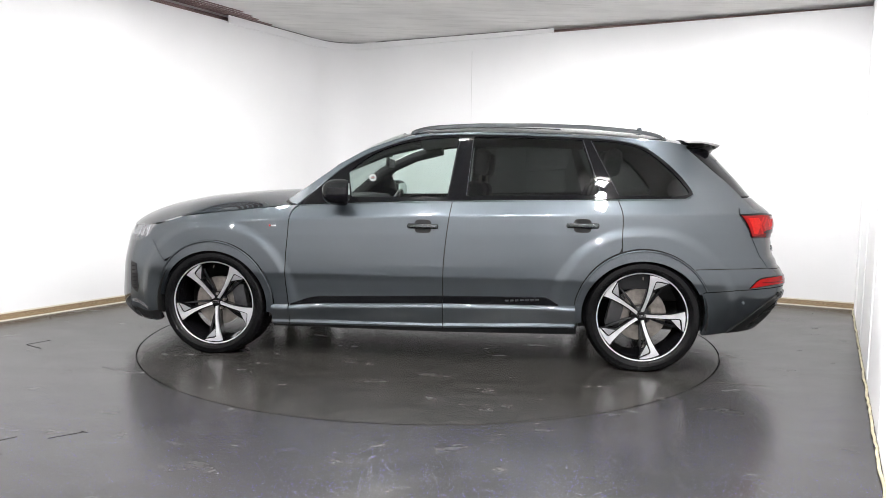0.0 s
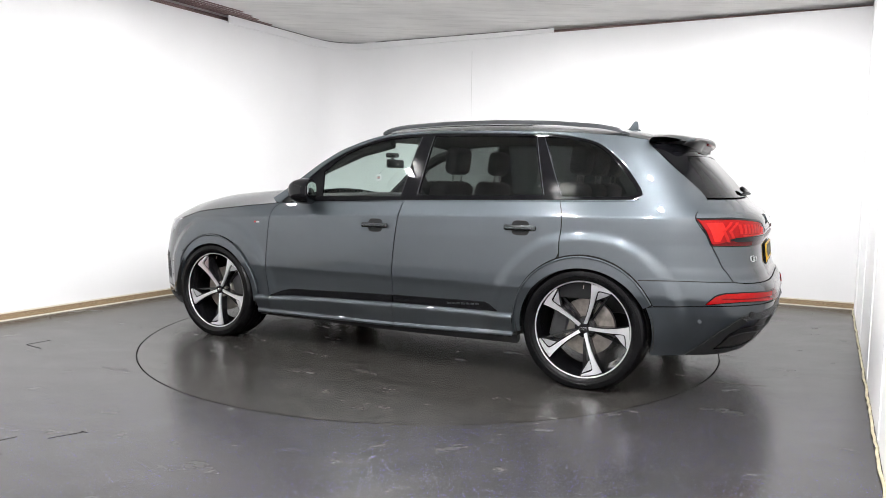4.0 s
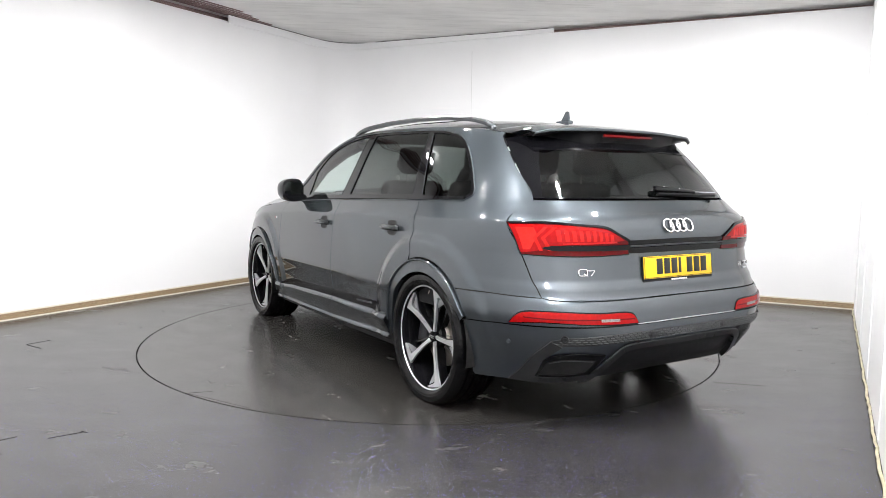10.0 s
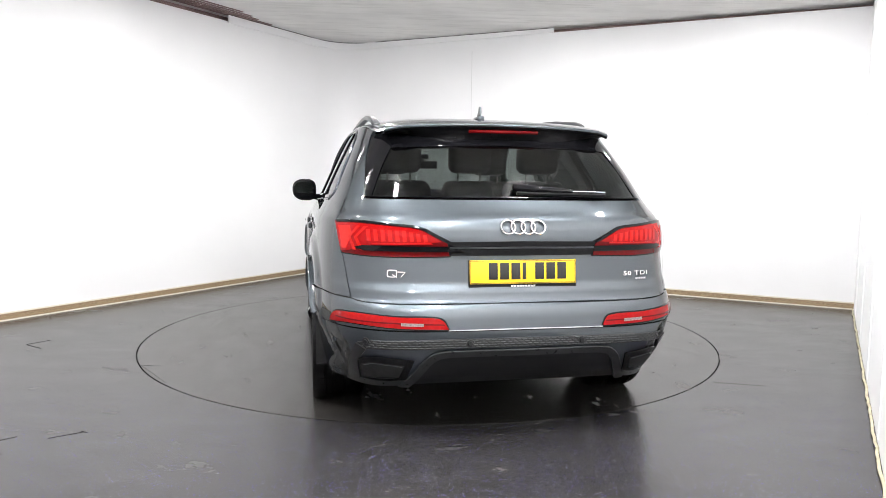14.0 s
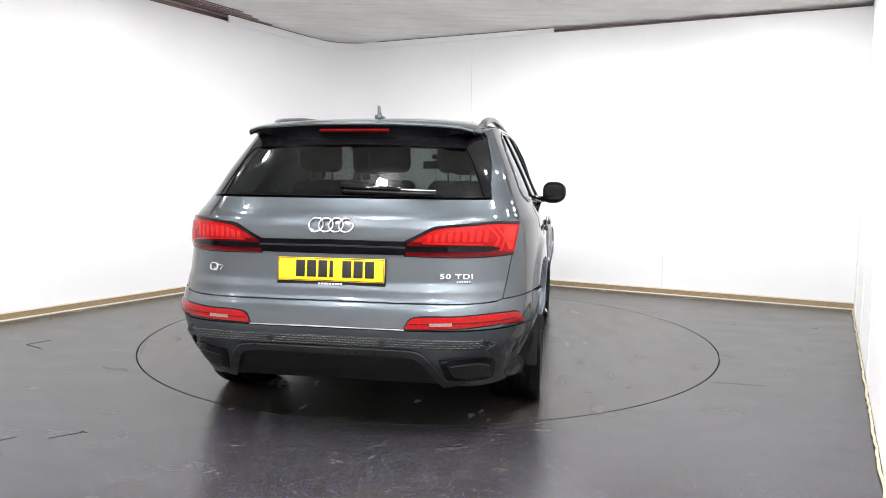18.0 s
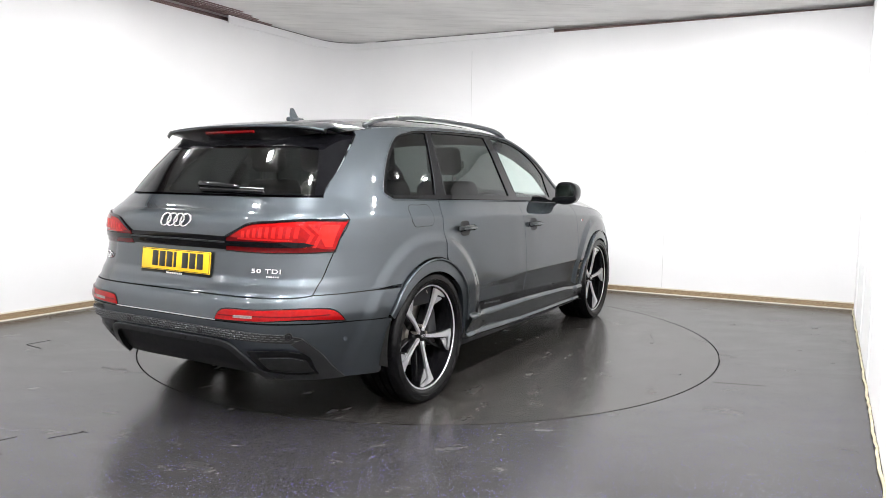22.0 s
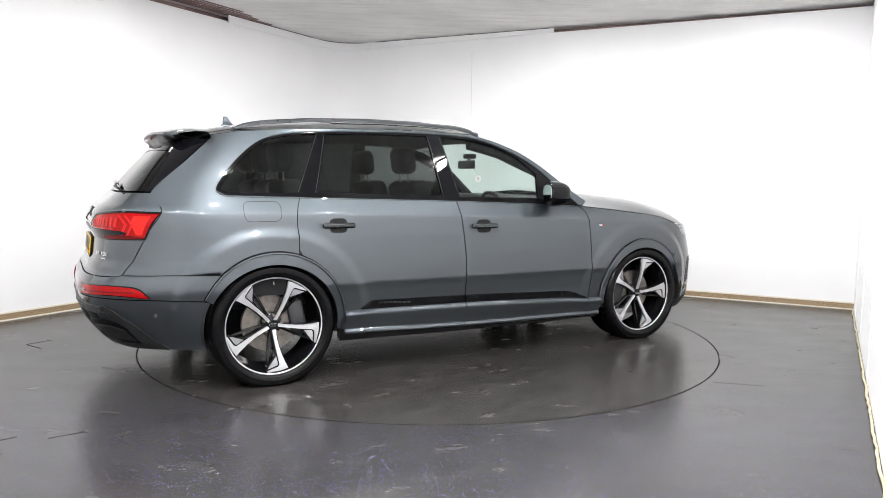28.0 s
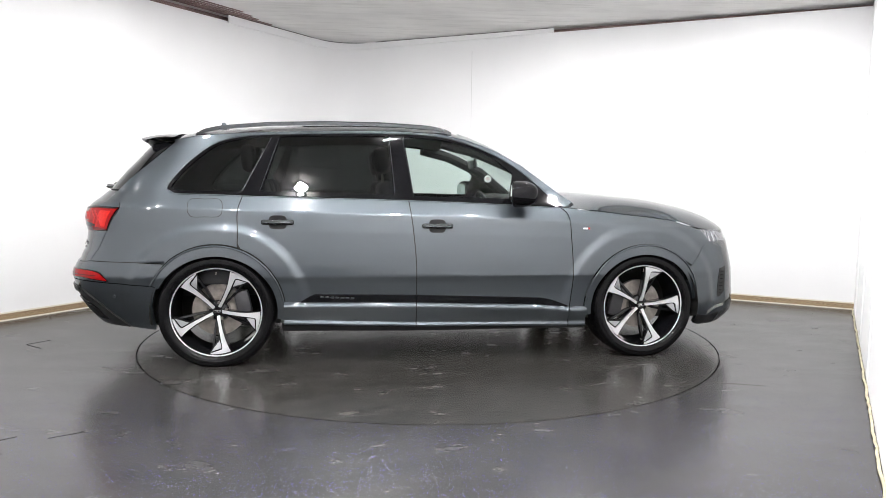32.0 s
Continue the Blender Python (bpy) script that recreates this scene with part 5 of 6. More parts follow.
def spoiler():
    top, under = [], []
    for v in np.linspace(-1, 1, 33):
        y, yr = 0.606 * v, 0.694 * v
        a = abs(v)
        zt = 1.545 - 0.023 * a ** 2.5 - 0.010 * max(0, a - 0.9) / 0.1
        xt = -2.082 + 0.05 * a ** 2 + 0.030 * max(0, a - 0.88) / 0.12
        x0 = -1.79
        z0 = float(ROOF(x0)) + 0.055 * (1 - 0.86 * a ** 3) + 0.004
        row = []
        for q, up in ((0.0, 0.0), (0.3, 0.009), (0.5, 0.012), (0.75, 0.008), (1.0, 0.0)):
            row.append((x0 + q * (xt - x0), yr + q * (y - yr), z0 + q * (zt - z0) + up))
        top.append(row + [(xt - 0.003, y, zt - 0.006), (xt, y, zt - 0.013)])
        lip = 0.075 * (1 - 0.95 * max(0, (a - 0.40) / 0.60) ** 1.2) - 0.012 * (1 if a < 0.34 else 0)
        zb = zt - 0.013 - lip
        xb = float(rear_skin(np.array([sy(y, zb)]), np.array([zb]))[0][0]) + 0.004
        under.append([(xt, y, zt - 0.013), (xt + 0.014, y, zt - 0.024), (min(xt + 0.03, xb + 0.03), y, zb + 0.018), (xb, y, zb), (xb + 0.06, y, zb + 0.01)])
    sheet("spoiler", top, PAINT)
    sheet("spoiler_underside", under, SPOILERBLACK, "gloss black underside of the roof spoiler")
    bm = box(0.012, 0.37, 0.016, (0, 0, 0), 0.004)
    bmesh.ops.transform(bm, matrix=pose(-2.076, 0.0, 1.506, 0, -20, 0), verts=bm.verts)
    part("brake_light", bm, DEEPRED, CAR, "high-set red brake light")


spoiler()


def roof_things():
    rail = table([(0.12, 1.60), (0.09, 1.625), (0.0, 1.645), (-0.09, 1.655), (-0.38, 1.668), (-0.78, 1.668), (-1.17, 1.652), (-1.48, 1.622), (-1.60, 1.598), (-1.66, 1.570)], 0.02, -1.8, 0.3)
    for s in (1, -1):
        rows = []
        for x in np.linspace(0.115, -1.655, 60):
            z = float(rail(x))
            zr = float(ROOF(x))
            y = float(skin(ux(x, zr), zr)[1]) - 0.055
            e = min(1, (0.13 - x) / 0.1, (x + 1.68) / 0.12)
            w, h = 0.019, 0.013
            rows.append([(x, s * (y + w * c), z - h + h * d) for c, d in ((-1, -1), (-1, 0.4), (-0.6, 1), (0.6, 1), (1, 0.4), (1, -1), (-1, -1))])
        for k, x in ((0, 0.128), (len(rows), -1.672)):
            mid = np.mean(rows[0 if k == 0 else -1], axis=0)
            rows.insert(k, [(x, mid[1], mid[2] - 0.004)] * 7)
        sheet("roof_rail", rows, ANODISED, "dark satin roof rail")
    # aerial fin
    o = [(-1.500, 1.618), (-1.535, 1.642), (-1.557, 1.682), (-1.570, 1.687), (-1.586, 1.684), (-1.590, 1.655), (-1.592, 1.618)]
    base = box(0.125, 0.040, 0.026, (-1.545, 0, 1.618), 0.009)
    bm = merge(prism(o, -0.005, 0.005, 0.003), base)
    part("aerial", bm, PAINT, CAR, "small fin aerial")
    rows = []
    for x in np.linspace(-0.95, 0.10, 20):
        z = float(ROOF(x))
        ye = float(skin(ux(x, z), z)[1])
        h = 0.072 - 0.014 * abs(x + 0.7)
        rows.append([(x, v * ye, z + h * (1 - abs(v) ** 3) + 0.004) for v in np.linspace(-0.72, 0.72, 17)])
    sheet("roof_glass", rows, BLACK, "black glass roof pane")
    # rear wiper
    m = on_tail(0.0, 1.2, 0.014)
    bm = box(0.31, 0.036, 0.03, (0, 0, 0), 0.012)
    for v in bm.verts:
        if v.co.x > 0:
            v.co.y *= 0.55
            v.co.z *= 0.7
    bmesh.ops.transform(bm, matrix=m @ pose(0.145, 0.004, 0.006, 0, 0, -4), verts=bm.verts)
    part("wiper_arm", bm, BLACK, CAR, "gloss black rear wiper arm")
    bm = box(0.46, 0.012, 0.02, (0, 0, 0), 0.004)
    bmesh.ops.transform(bm, matrix=m @ pose(0.24, -0.018, -0.006, 0, 0, -1.5), verts=bm.verts)
    part("wiper_blade", bm, TRIM, CAR)
    bm = box(0.19, 0.006, 0.008, (0, 0, 0), 0.002)
    bmesh.ops.transform(bm, matrix=m @ pose(0.375, -0.010, 0.006, 0, 0, -1.5), verts=bm.verts)
    part("wiper_edge", bm, SATIN, CAR)


roof_things()


# ---- sides: handles, mirrors, trims ----
def on_side(x, z, side, off=0.0):
    """Pose on the side: local x forward, y outward, z up the skin."""
    e = 0.004
    u = ux(x, z)
    p = skin(np.array([u, u + e, u]), np.array([z, z, z + e])) * [1, side, 1]
    f = Vector(p[1] - p[0]).normalized()
    up = Vector(p[2] - p[0]).normalized()
    out = up.cross(f).normalized() * (1 if side > 0 else 1)
    if out.y * side < 0:
        out = -out
    up = f.cross(out) if side < 0 else f.cross(out)
    if up.z < 0:
        up = -up
    m = Matrix.Identity(4)
    for i, v in enumerate((f, out, up, Vector(p[0]) + off * out)):
        for k in range(3):
            m[k][i] = v[k]
    return m


def side_details(side):
    for x, z, nm in ((-0.02, 0.945, "front"), (-1.092, 0.968, "rear")):
        m = on_side(x, z, side)
        cup = lathe([(0.0001, 0.0), (0.052, 0.0005), (0.056, 0.0012), (0.058, 0.0)], 36)
        for v in cup.verts:
            q = math.hypot(v.co.x, v.co.z) / max(1e-6, (abs(v.co.x) ** 4 + abs(v.co.z) ** 4) ** 0.25)
            v.co.x *= q
            v.co.z *= 0.80 * q
        bmesh.ops.transform(cup, matrix=m @ pose(0, 0.0006, 0), verts=cup.verts)
        part("handle_cup", cup, TRIM, CAR, "dark recess behind the handle")
        bm = box(0.214, 0.022, 0.040, (0, 0, 0), 0.012, seg=3)
        for v in bm.verts:
            v.co.y -= 0.022 * (abs(v.co.x) / 0.118) ** 2.5
            v.co.z *= 1 - 0.25 * (abs(v.co.x) / 0.118) ** 3
        bmesh.ops.transform(bm, matrix=m @ pose(0, 0.030, 0), verts=bm.verts)
        part("door_handle", bm, HANDLE_SHADED, CAR, "pull handle in body grey darkened for shade")
        bm = box(0.17, 0.006, 0.005, (0, 0, 0), 0.002)
        bmesh.ops.transform(bm, matrix=m @ pose(0, 0.041, -0.003), verts=bm.verts)
        part("handle_inlay", bm, ANODISED, CAR)
    # lower door trims: gloss black blade over a ledge, split at the door seam
    def strip(name, top, bot, x0, x1, mat, off, depth, label=""):
        xs = np.linspace(x0, x1, max(3, int(abs(x1 - x0) / 0.03)))
        tp = [Vector((x, float(top(x)))) for x in xs]
        bt = [Vector((x, float(bot(x)))) for x in xs[::-1]]
        return panel(name, polygon(tp, bt, gap=0), mat, CAR, side=side, off=off, depth=depth, step=0.02, label=label)
    t1 = lambda x: np.interp(x, [-0.945, -0.86, -0.16, 0.72, 0.80, 0.93], [0.435, 0.482, 0.469, 0.440, 0.425, 0.378])
    b1 = lambda x: np.interp(x, [-0.945, -0.90, -0.16, 0.70, 0.93], [0.430, 0.428, 0.418, 0.392, 0.372])
    strip("door_blade", t1, b1, -0.157, 0.925, BLACK, 0.012, 0.014, "gloss black blade along the lower door")
    strip("door_blade", t1, b1, -0.945, -0.164, BLACK, 0.012, 0.014, "gloss black blade along the lower door")
    # rocker under the blade: a rounded ledge, a hollow face and a lip along the bottom
    t3 = lambda x: np.interp(x, [-1.0, -0.16, 0.93], [0.296, 0.264, 0.250])
    for x0, x1 in ((1.062, 0.940), (0.932, -0.157), (-0.164, -1.055)):
        rows = []
        for x in np.linspace(x0, x1, max(6, int(34 * (x0 - x1)))):
            zb, zt = float(b1(x)), float(t3(x))
            flare = 1 + 0.35 * float(smooth(-0.75, -1.03, x))
            row = []
            for z, out in ((zb + 0.001, 0.004), (zb - 0.006, 0.014), (zb - 0.014, 0.0225), (zb - 0.022, 0.0275), (zb - 0.032, 0.0290), (zb - 0.045, 0.0275),
                           (zb + 0.60 * (zt - zb), 0.019), (zt + 0.020, 0.011), (zt + 0.010, 0.0115), (zt + 0.002, 0.0180), (zt - 0.006, 0.0240), (zt - 0.014, 0.0250), (zt - 0.022, 0.0200), (zt - 0.030, 0.002)):
                p = skin(ux(x, z), z)
                row.append((p[0], side * (p[1] + out * flare), p[2]))
            rows.append(row)
        sheet("rocker_panel", rows, PAINT)
    t4 = lambda x: np.interp(x, [-1.06, -0.16, 1.06], [0.285, 0.243, 0.236])
    b4 = lambda x: np.interp(x, [-1.06, -0.16, 1.06], [0.222, 0.205, 0.205])
    strip("sill", t4, b4, -1.07, 1.07, TRIM, -0.006, 0.05, "black sill under the doors")
    # rounded outer edge of the wheel arches
    for cx in (WHEEL_X, -WHEEL_X):
        pts = []
        for i in range(49):
            a = radians((6 + 170 * i / 48) if cx > 0 else (4 + 151 * i / 48))
            x, z = cx + 0.444 * math.cos(a), WHEEL_Z + 0.444 * math.sin(a)
            p = skin(ux(x, z), z)
            pts.append((p[0], side * (p[1] + 0.013), p[2]))
        part("arch_edge", tube(pts, 0.007, 10), PAINT, CAR)
    # embossed shapes on the rear blade
    for i in range(7):
        m = on_side(-0.60 - 0.034 * i, 0.452 + 0.002 * i, side, 0.013)
        bm = box(0.024, 0.004, 0.011, (0, 0, 0), 0.001)
        bmesh.ops.transform(bm, matrix=m, verts=bm.verts)
        part("blade_bar", bm, ANODISED, CAR)
    # fender badge: red and silver bars
    for dx, w, mat in ((0.024, 0.010, BADGERED), (-0.004, 0.034, SATIN)):
        m = on_side(1.045 + dx, 0.93, side, 0.002)
        bm = box(w, 0.004, 0.013, (0, 0, 0), 0.001)
        bmesh.ops.transform(bm, matrix=m, verts=bm.verts)
        part("fender_badge", bm, mat, CAR)
    # waist strip under the glass
    xs = np.linspace(-1.80, 0.84, 80)
    tp = [Vector((ux(x, 1.1), float(BELT(x)) + 0.014)) for x in xs]
    bt = [Vector((ux(x, 1.1), float(BELT(x)) - 0.001)) for x in xs[::-1]]
    panel("waist_strip", polygon(tp, bt, gap=0), BLACK, CAR, side=side, off=0.006, depth=0.01, step=0.02)
    # rolled edge of the painted body round the side glass
    ring = curve([(ux(x, z), z) for x, z, *r in DLO_TOP[1:]]) + belt_line(-1.76, 0.86, -0.006)
    pts = []
    for q in ring:
        p = skin(q.x, q.y)
        pts.append((p[0], side * (p[1] + 0.0015), p[2] + (0.003 if q.y > 1.2 else 0.0)))
    part("window_flange", tube(pts, 0.0045, 8), PAINT, CAR)
    # glints on the glass edges beside the black pillars, put in as thin metal lines
    for a, b in (((-0.243, 1.562), (-0.180, 1.15)), ((-0.337, 1.562), (-0.307, 1.16)), ((-1.095, 1.545), (-1.215, 1.172)), ((-1.148, 1.542), (-1.327, 1.174))):
        pts = []
        for k in range(13):
            x, z = a[0] + (b[0] - a[0]) * k / 12, a[1] + (b[1] - a[1]) * k / 12
            p = skin(ux(x, z), z)
            pts.append((p[0], side * (p[1] + 0.001), p[2]))
        part("window_seal", tube(pts, 0.0015, 6), ANODISED, CAR)
    # door mirror
    mirror = empty("door_mirror", "", "")
    mirror.parent = CAR
    bm = bmesh.new()
    bmesh.ops.create_uvsphere(bm, u_segments=32, v_segments=20, radius=1.0)
    for v in bm.verts:
        x, y, z = v.co
        sq = lambda q, n=0.62: math.copysign(abs(q) ** n, q)
        X = sq(x, 0.8)
        v.co = (0.530 + (0.135 * X if X > 0 else 0.045 * sq(x, 0.45)) - 0.030 * sq(y) * min(1, max(0, -4 * x)), 1.004 + 0.100 * sq(y), 1.170 + (0.092 - 0.020 * max(0, y)) * sq(z, 0.72) + 0.004 * y)
    for v in bm.verts:
        v.co.y *= side
    part("mirror_cap", bm, BLACK, mirror, "gloss black mirror housing")
    g = bmesh.new()
    ring = []
    for i in range(32):
        a = 2 * math.pi * i / 32
        dy = 0.082 * math.copysign(abs(math.cos(a)) ** 0.6, math.cos(a))
        ring.append(g.verts.new((0.4835 - 0.31 * dy, side * (1.004 + dy), 1.175 + 0.060 * math.copysign(abs(math.sin(a)) ** 0.7, math.sin(a)))))
    back = [g.verts.new((v.co.x + 0.012, v.co.y, v.co.z)) for v in ring]
    g.faces.new(ring)
    for i in range(32):
        g.faces.new((ring[i], ring[(i + 1) % 32], back[(i + 1) % 32], back[i]))
    part("mirror_glass", g, MIRROR, mirror, "mirror glass", smooth=False)
    part("mirror_foot", tube([(0.60, side * 0.87, 1.105), (0.585, side * 0.92, 1.112), (0.57, side * 0.98, 1.125)], [0.030, 0.026, 0.03], 10), BLACK, mirror)
    # headlamp
    pts = [(1.95, 0.921, 1), (1.985, 0.90), (2.045, 0.832, 1), (2.12, 0.795), (2.2, 0.782)]
    line = [Vector((UF - p.x, p.y)) for p in seam(pts)] + [Vector((0.62, 0.785)), Vector((0.50, 0.81)), Vector((0.52, 0.87)), Vector((0.8, 0.905))] + [Vector((UF - p.x, p.y)) for p in seam([(2.2, 0.915), (2.08, 0.921), (1.95, 0.921)])]
    if side < 0:
        line = [Vector((-p.x, p.y)) for p in line]
    panel("headlamp_bowl", polygon(line, gap=0.001), LAMPSILVER, CAR, front_skin, off=-0.010, depth=0.02, step=0.03)
    o = panel("headlamp", polygon(line, gap=0.001), HEADGLASS, CAR, front_skin, off=0.002, depth=0.003, step=0.03, label="clear glass headlamp")
    for k in range(3):
        x = 2.03 + 0.05 * k
        q = [(x, 0.905 - 0.01 * k, 1), (x + 0.009, 0.905 - 0.01 * k, 1), (x + 0.045, 0.815, 1), (x + 0.036, 0.815, 1), (x, 0.905 - 0.01 * k, 1)]
        line = [Vector(((UF - p.x) * side, p.y)) for p in seam(q)]
        panel("light_blade", polygon(line, gap=0), SATIN, CAR, front_skin, off=-0.005, depth=0.003, step=0.03)
    # side intake and its bright lip
    q = [(2.16, 0.62, 1), (2.23, 0.635, 1), (2.24, 0.44, 1), (2.17, 0.40), (2.155, 0.46), (2.16, 0.62, 1)]
    line = [Vector(((UF - p.x) * side, p.y)) for p in seam(q)]
    panel("side_intake", polygon(line, gap=0), TRIM, CAR, front_skin, off=0.002, depth=0.01, step=0.02, label="black honeycomb side intake")
    for k in range(7):
        p = skin(ux(2.195, 0.43 + 0.028 * k), 0.43 + 0.028 * k)
        bm = box(0.05, 0.05, 0.006, (p[0] - 0.018, side * (p[1] - 0.012), p[2]), 0.002)
        part("intake_slat", bm, VOID, CAR)
    q = [(2.06, 0.300, 1), (2.14, 0.338), (2.24, 0.348, 1), (2.24, 0.325, 1), (2.14, 0.312), (2.06, 0.275, 1), (2.06, 0.300, 1)]
    line = [Vector(((UF - p.x) * side, p.y)) for p in seam(q)]
    panel("bumper_lip", polygon(line, gap=0), SATIN, CAR, front_skin, off=0.005, depth=0.014, step=0.02, label="satin silver bumper lip")
    q = [(1.955, 0.285, 1), (2.08, 0.268), (2.20, 0.285, 1), (2.16, 0.20, 1), (1.955, 0.21, 1), (1.955, 0.285, 1)]
    line = [Vector(((UF - p.x) * side, p.y)) for p in seam(q)]
    panel("bumper_foot", polygon(line, gap=0), TRIM, CAR, front_skin, off=0.002, depth=0.03, step=0.03)


for SIDE in (1, -1):
    side_details(SIDE)

# filler flap on the right side
FLAP = curve([(-1.67, 1.03), (-1.67, 1.10), (-1.65, 1.118), (-1.56, 1.119), (-1.47, 1.118), (-1.452, 1.10), (-1.452, 1.02), (-1.47, 1.003), (-1.56, 1.000), (-1.65, 1.003), (-1.67, 1.03)])
FLAP = [Vector((ux(p.x, p.y), p.y)) for p in FLAP]
panel("flap_gap", polygon(FLAP, gap=0), VOID, CAR, side=-1, off=0.0008, depth=0.002)
panel("fuel_flap", polygon(FLAP, gap=0.0035), PAINT, CAR, side=-1, off=0.0018, depth=0.003)


# ---- cabin ----
def seat(x, y, w, low=0.0, rest=True, tilt=-14):
    s = empty("seat", "black leather seat", "")
    s.parent = CAR
    m = pose(x, y, 0.62 - low, 0, 0, 0)
    s.matrix_basis = m
    part("cushion", box(0.50, w, 0.16, (0.02, 0, 0.0), 0.05, seg=3), LEATHER, s)
    bm = box(0.15, w * 0.98, 0.60, (0, 0, 0), 0.055, seg=3)
    for v in bm.verts:
        v.co.y *= 1 - 0.12 * max(0, v.co.z / 0.30)
    bmesh.ops.transform(bm, matrix=pose(-0.27, 0, 0.34, 0, tilt, 0), verts=bm.verts)
    part("backrest", bm, LEATHER, s)
    if rest:
        bm = box(0.11, 0.27, 0.20, (0, 0, 0), 0.05, seg=3)
        bmesh.ops.transform(bm, matrix=pose(-0.375, 0, 0.78, 0, tilt + 6, 0), verts=bm.verts)
        part("headrest", bm, LEATHER, s)
        part("headrest_posts", merge(tube([(-0.36, 0.07, 0.6), (-0.37, 0.07, 0.72)], 0.006, 6), tube([(-0.36, -0.07, 0.6), (-0.37, -0.07, 0.72)], 0.006, 6)), STEEL, s)


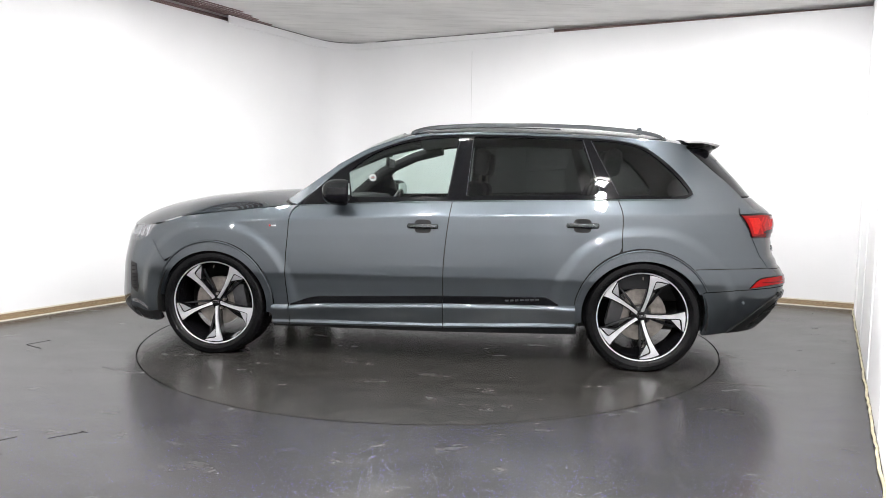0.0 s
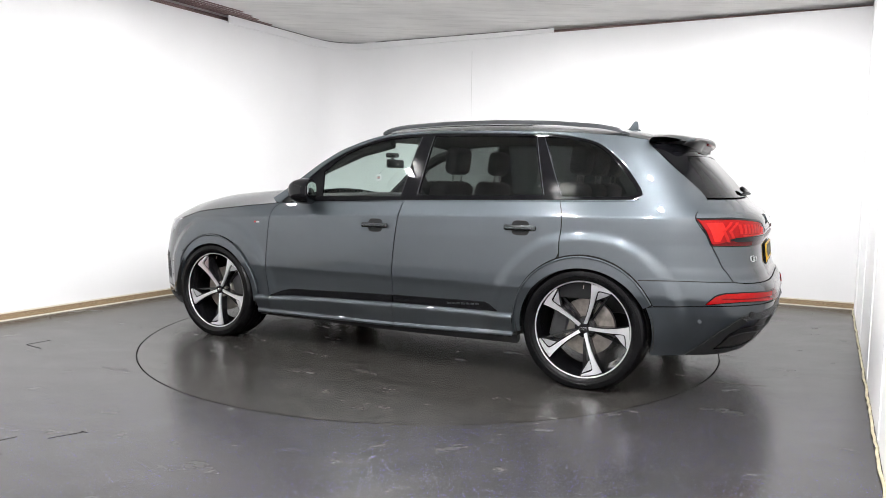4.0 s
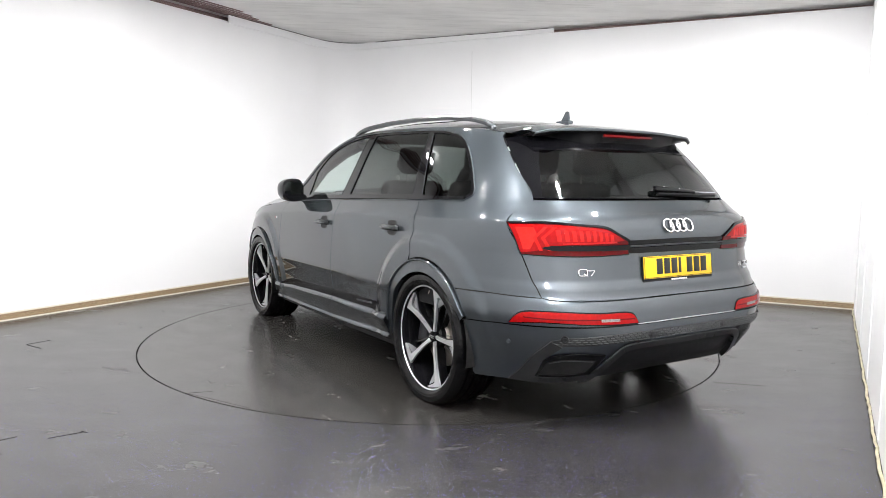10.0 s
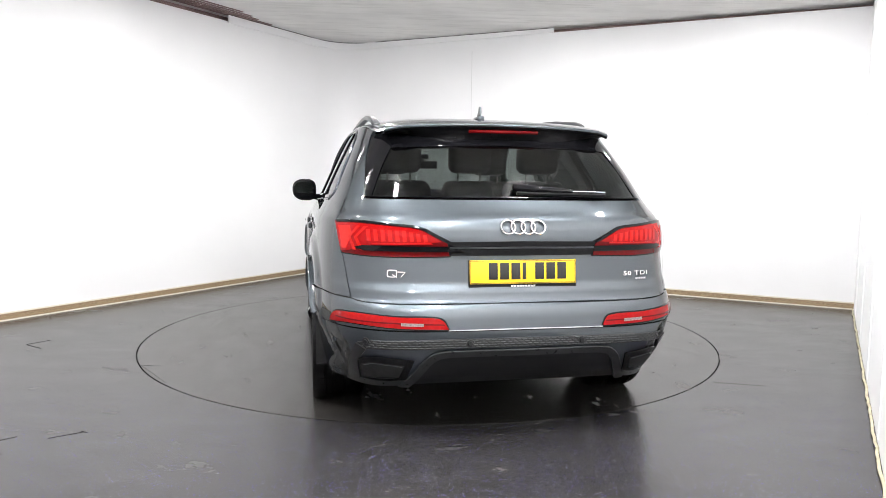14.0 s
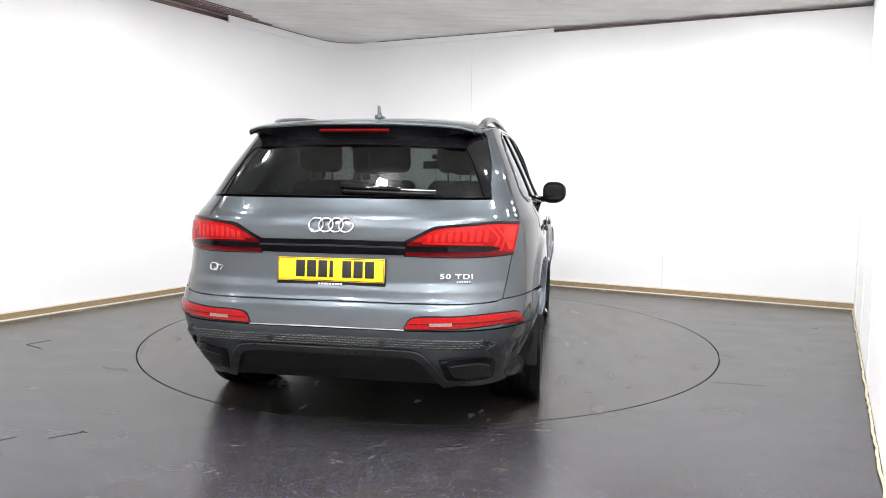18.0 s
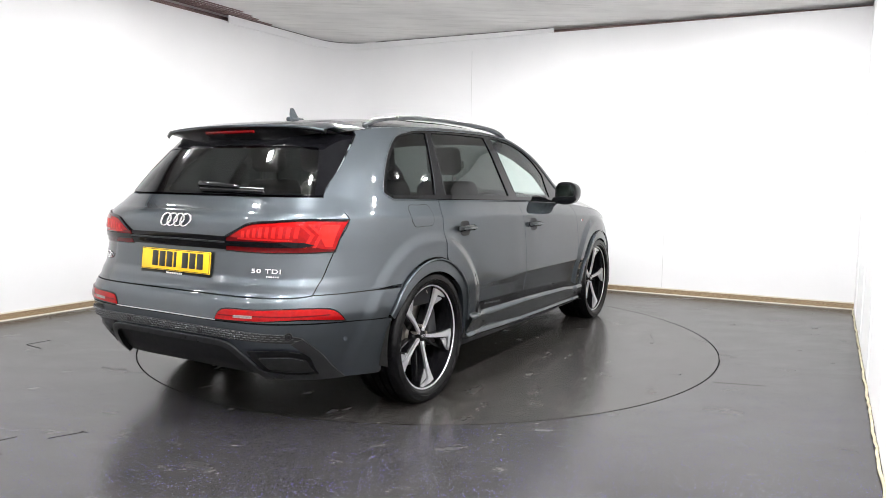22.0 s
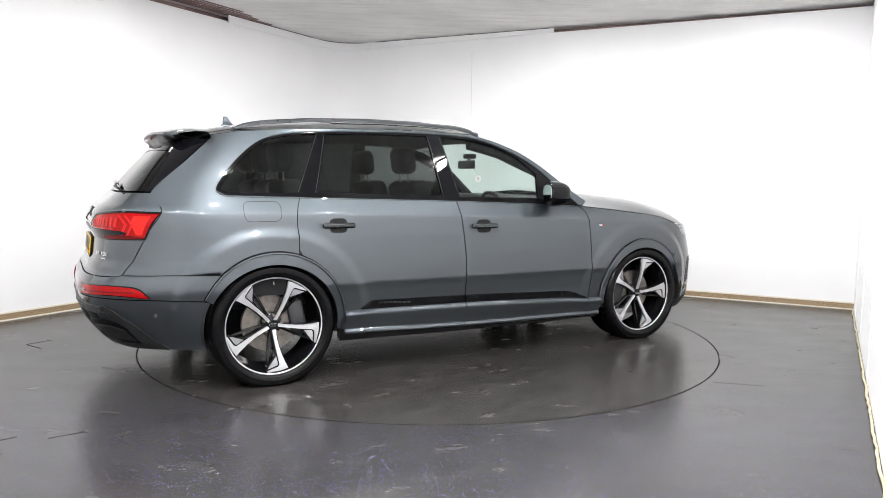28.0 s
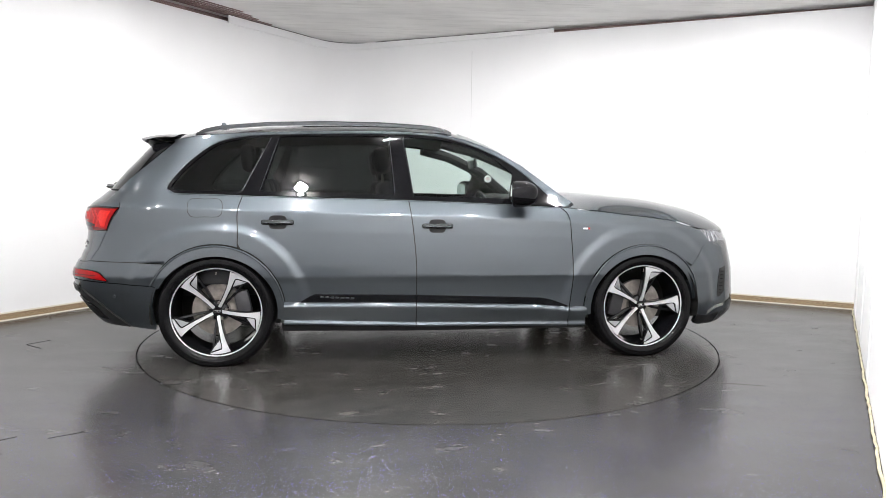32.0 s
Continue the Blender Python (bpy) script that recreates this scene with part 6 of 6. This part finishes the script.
def cabin():
    for y in (0.38, -0.38):
        seat(0.0, y, 0.54)
    for y, w in ((0.44, 0.46), (-0.44, 0.46), (0.0, 0.36)):
        seat(-0.95, y, w, 0.0, True)
    part("load_floor", box(0.75, 1.1, 0.10, (-1.55, 0, 0.86), 0.03), LEATHER, CAR)
    part("cabin_floor", box(3.1, 1.5, 0.10, (-0.55, 0, 0.50), 0.02), CABIN, CAR)
    bm = prism([(0.45, 0.75), (0.50, 1.04), (0.58, 1.135), (0.75, 1.15), (0.98, 1.125), (1.1, 1.0), (1.1, 0.6), (0.6, 0.6)], -0.80, 0.80, 0.02)
    part("dashboard", bm, CABIN, CAR)
    part("boot_floor", box(0.55, 1.2, 0.06, (-2.08, 0, 0.80), 0.02), CABIN, CAR)
    for s in (1, -1):
        xs = np.linspace(0.85, -2.05, 12)
        rows = [[(x, s * (float(half_at(np.array(x), np.array(z))) * (1 if x > -1.6 else 0.90) - 0.05), z) for z in (0.55, 0.8, 0.98, 1.085 + 0.02 * (0.85 - x) / 2.9)] for x in xs]
        sheet("door_card", rows, CABIN)
    rows = []
    for x in np.linspace(-1.85, 0.2, 12):
        z = float(ROOF(x))
        ye = float(skin(ux(x, z), z)[1]) - 0.05
        rows.append([(x, v * ye, z - 0.035 + 0.03 * (1 - v * v)) for v in np.linspace(-1, 1, 9)])
    sheet("headlining", rows, HEADLINING)
    # steering wheel on the right
    bm = tube([(0.0, 0.185 * math.cos(2 * math.pi * i / 36), 0.185 * math.sin(2 * math.pi * i / 36)) for i in range(36)], 0.016, 8, True)
    bm = merge(bm, box(0.05, 0.16, 0.12, (0.02, 0, -0.01), 0.02), box(0.02, 0.34, 0.04, (0.01, 0, 0.0), 0.008), box(0.02, 0.04, 0.18, (0.01, 0, -0.09), 0.008))
    bmesh.ops.transform(bm, matrix=pose(0.46, -0.38, 1.0, 0, -24, 0), verts=bm.verts)
    part("steering_wheel", bm, LEATHER, CAR)
    bm = box(0.03, 0.25, 0.07, (0.40, 0, 1.395), 0.014, seg=3)
    part("inside_mirror", merge(bm, tube([(0.41, 0, 1.42), (0.44, 0, 1.46)], 0.012, 6), box(0.08, 0.10, 0.04, (0.43, 0, 1.465), 0.012)), TRIM, CAR)
    # round tag hanging from the inside mirror
    bm = lathe([(0.0001, 0.002), (0.028, 0.002), (0.030, 0.0), (0.028, -0.002), (0.0001, -0.002)], 28)
    bmesh.ops.transform(bm, matrix=pose(0.54, 0.038, 1.277), verts=bm.verts)
    tag = part("hanging_tag", bm, WHITE, CAR, "round white tag hanging from the inside mirror")
    for s in (1, -1):
        for k, w in enumerate((0.022, 0.032, 0.026)):
            part("tag_bar", box(w, 0.001, 0.004, (0.54, 0.038 + s * 0.0026, 1.287 - 0.009 * k)), BADGERED if k == 1 else INK, tag, smooth=False)
    part("tag_thread", tube([(0.54, 0.038, 1.306), (0.48, 0.02, 1.37), (0.42, 0.0, 1.41)], 0.0012, 5), TRIM, tag)
    # screen pillars inside, black
    for s in (1, -1):
        part("screen_pillar", tube([(0.93, s * 0.77, 1.08), (0.60, s * 0.70, 1.34), (0.30, s * 0.64, 1.47), (0.05, s * 0.61, 1.53)], 0.045, 10), CABIN, CAR)


cabin()


def nest(pairs):
    """Hang small pieces under the part of the car that they sit on, the nearest where there are several."""
    kids = {}
    for ob in CAR.children:
        if ob.type == "MESH":
            co = np.array([v.co for v in ob.data.vertices])
            kids.setdefault(ob.name.split(".")[0], []).append((ob, (co.min(0) + co.max(0)) / 2))
    for parents, pieces in pairs:
        hosts = [h for name in parents for h in kids[name]]
        for name in pieces:
            for ob, mid in kids[name]:
                ob.parent = min(hosts, key=lambda h: float(np.linalg.norm(h[1] - mid)))[0]


nest(((("tail_lamp", "bumper_lamp"), ("lamp_gasket",)), (("tail_lamp",), ("lamp_lens", "lamp_strip", "lamp_brow", "light_segment", "light_field", "chevron")),
      (("tail_lamp", "headlamp"), ("light_blade",)), (("bumper_lamp",), ("lamp_rib", "reverse_lens")), (("headlamp",), ("headlamp_bowl",)),
      (("number_plate",), ("plate_backing", "plate_border", "plate_bar", "small_bar")), (("centre_bar",), ("bar_strip", "bar_blade")),
      (("mesh_strip",), ("mesh_cell",)), (("door_handle",), ("handle_cup", "handle_inlay")), (("door_blade",), ("blade_bar",)),
      (("wiper_arm",), ("wiper_blade", "wiper_edge")), (("spoiler",), ("spoiler_underside", "brake_light")), (("roof",), ("roof_glass", "headlining")),
      (("outlet_trim",), ("outlet_mouth", "outlet_rim", "outlet_blade")), (("side_intake",), ("intake_slat",)), (("fuel_flap",), ("flap_gap",)),
      (("diffuser_surround",), ("surround_edge",)), (("arch_moulding",), ("arch_edge",))))


def motions():
    """Turn the disc and the car on it together."""
    car_rows, disc_rows = [], []
    for t in range(0, 33):
        a = heading(t)
        turn = pose(0, 0, 0, 0, 0, a)
        disc_rows.append((float(t), pose(0, 0, 0, 0, 0, a)))
        car_rows.append((float(t), turn @ pose(-0.0618, 0.0157, 0)))
    walk(DISC_OB, disc_rows)
    walk(CAR, car_rows)


motions()
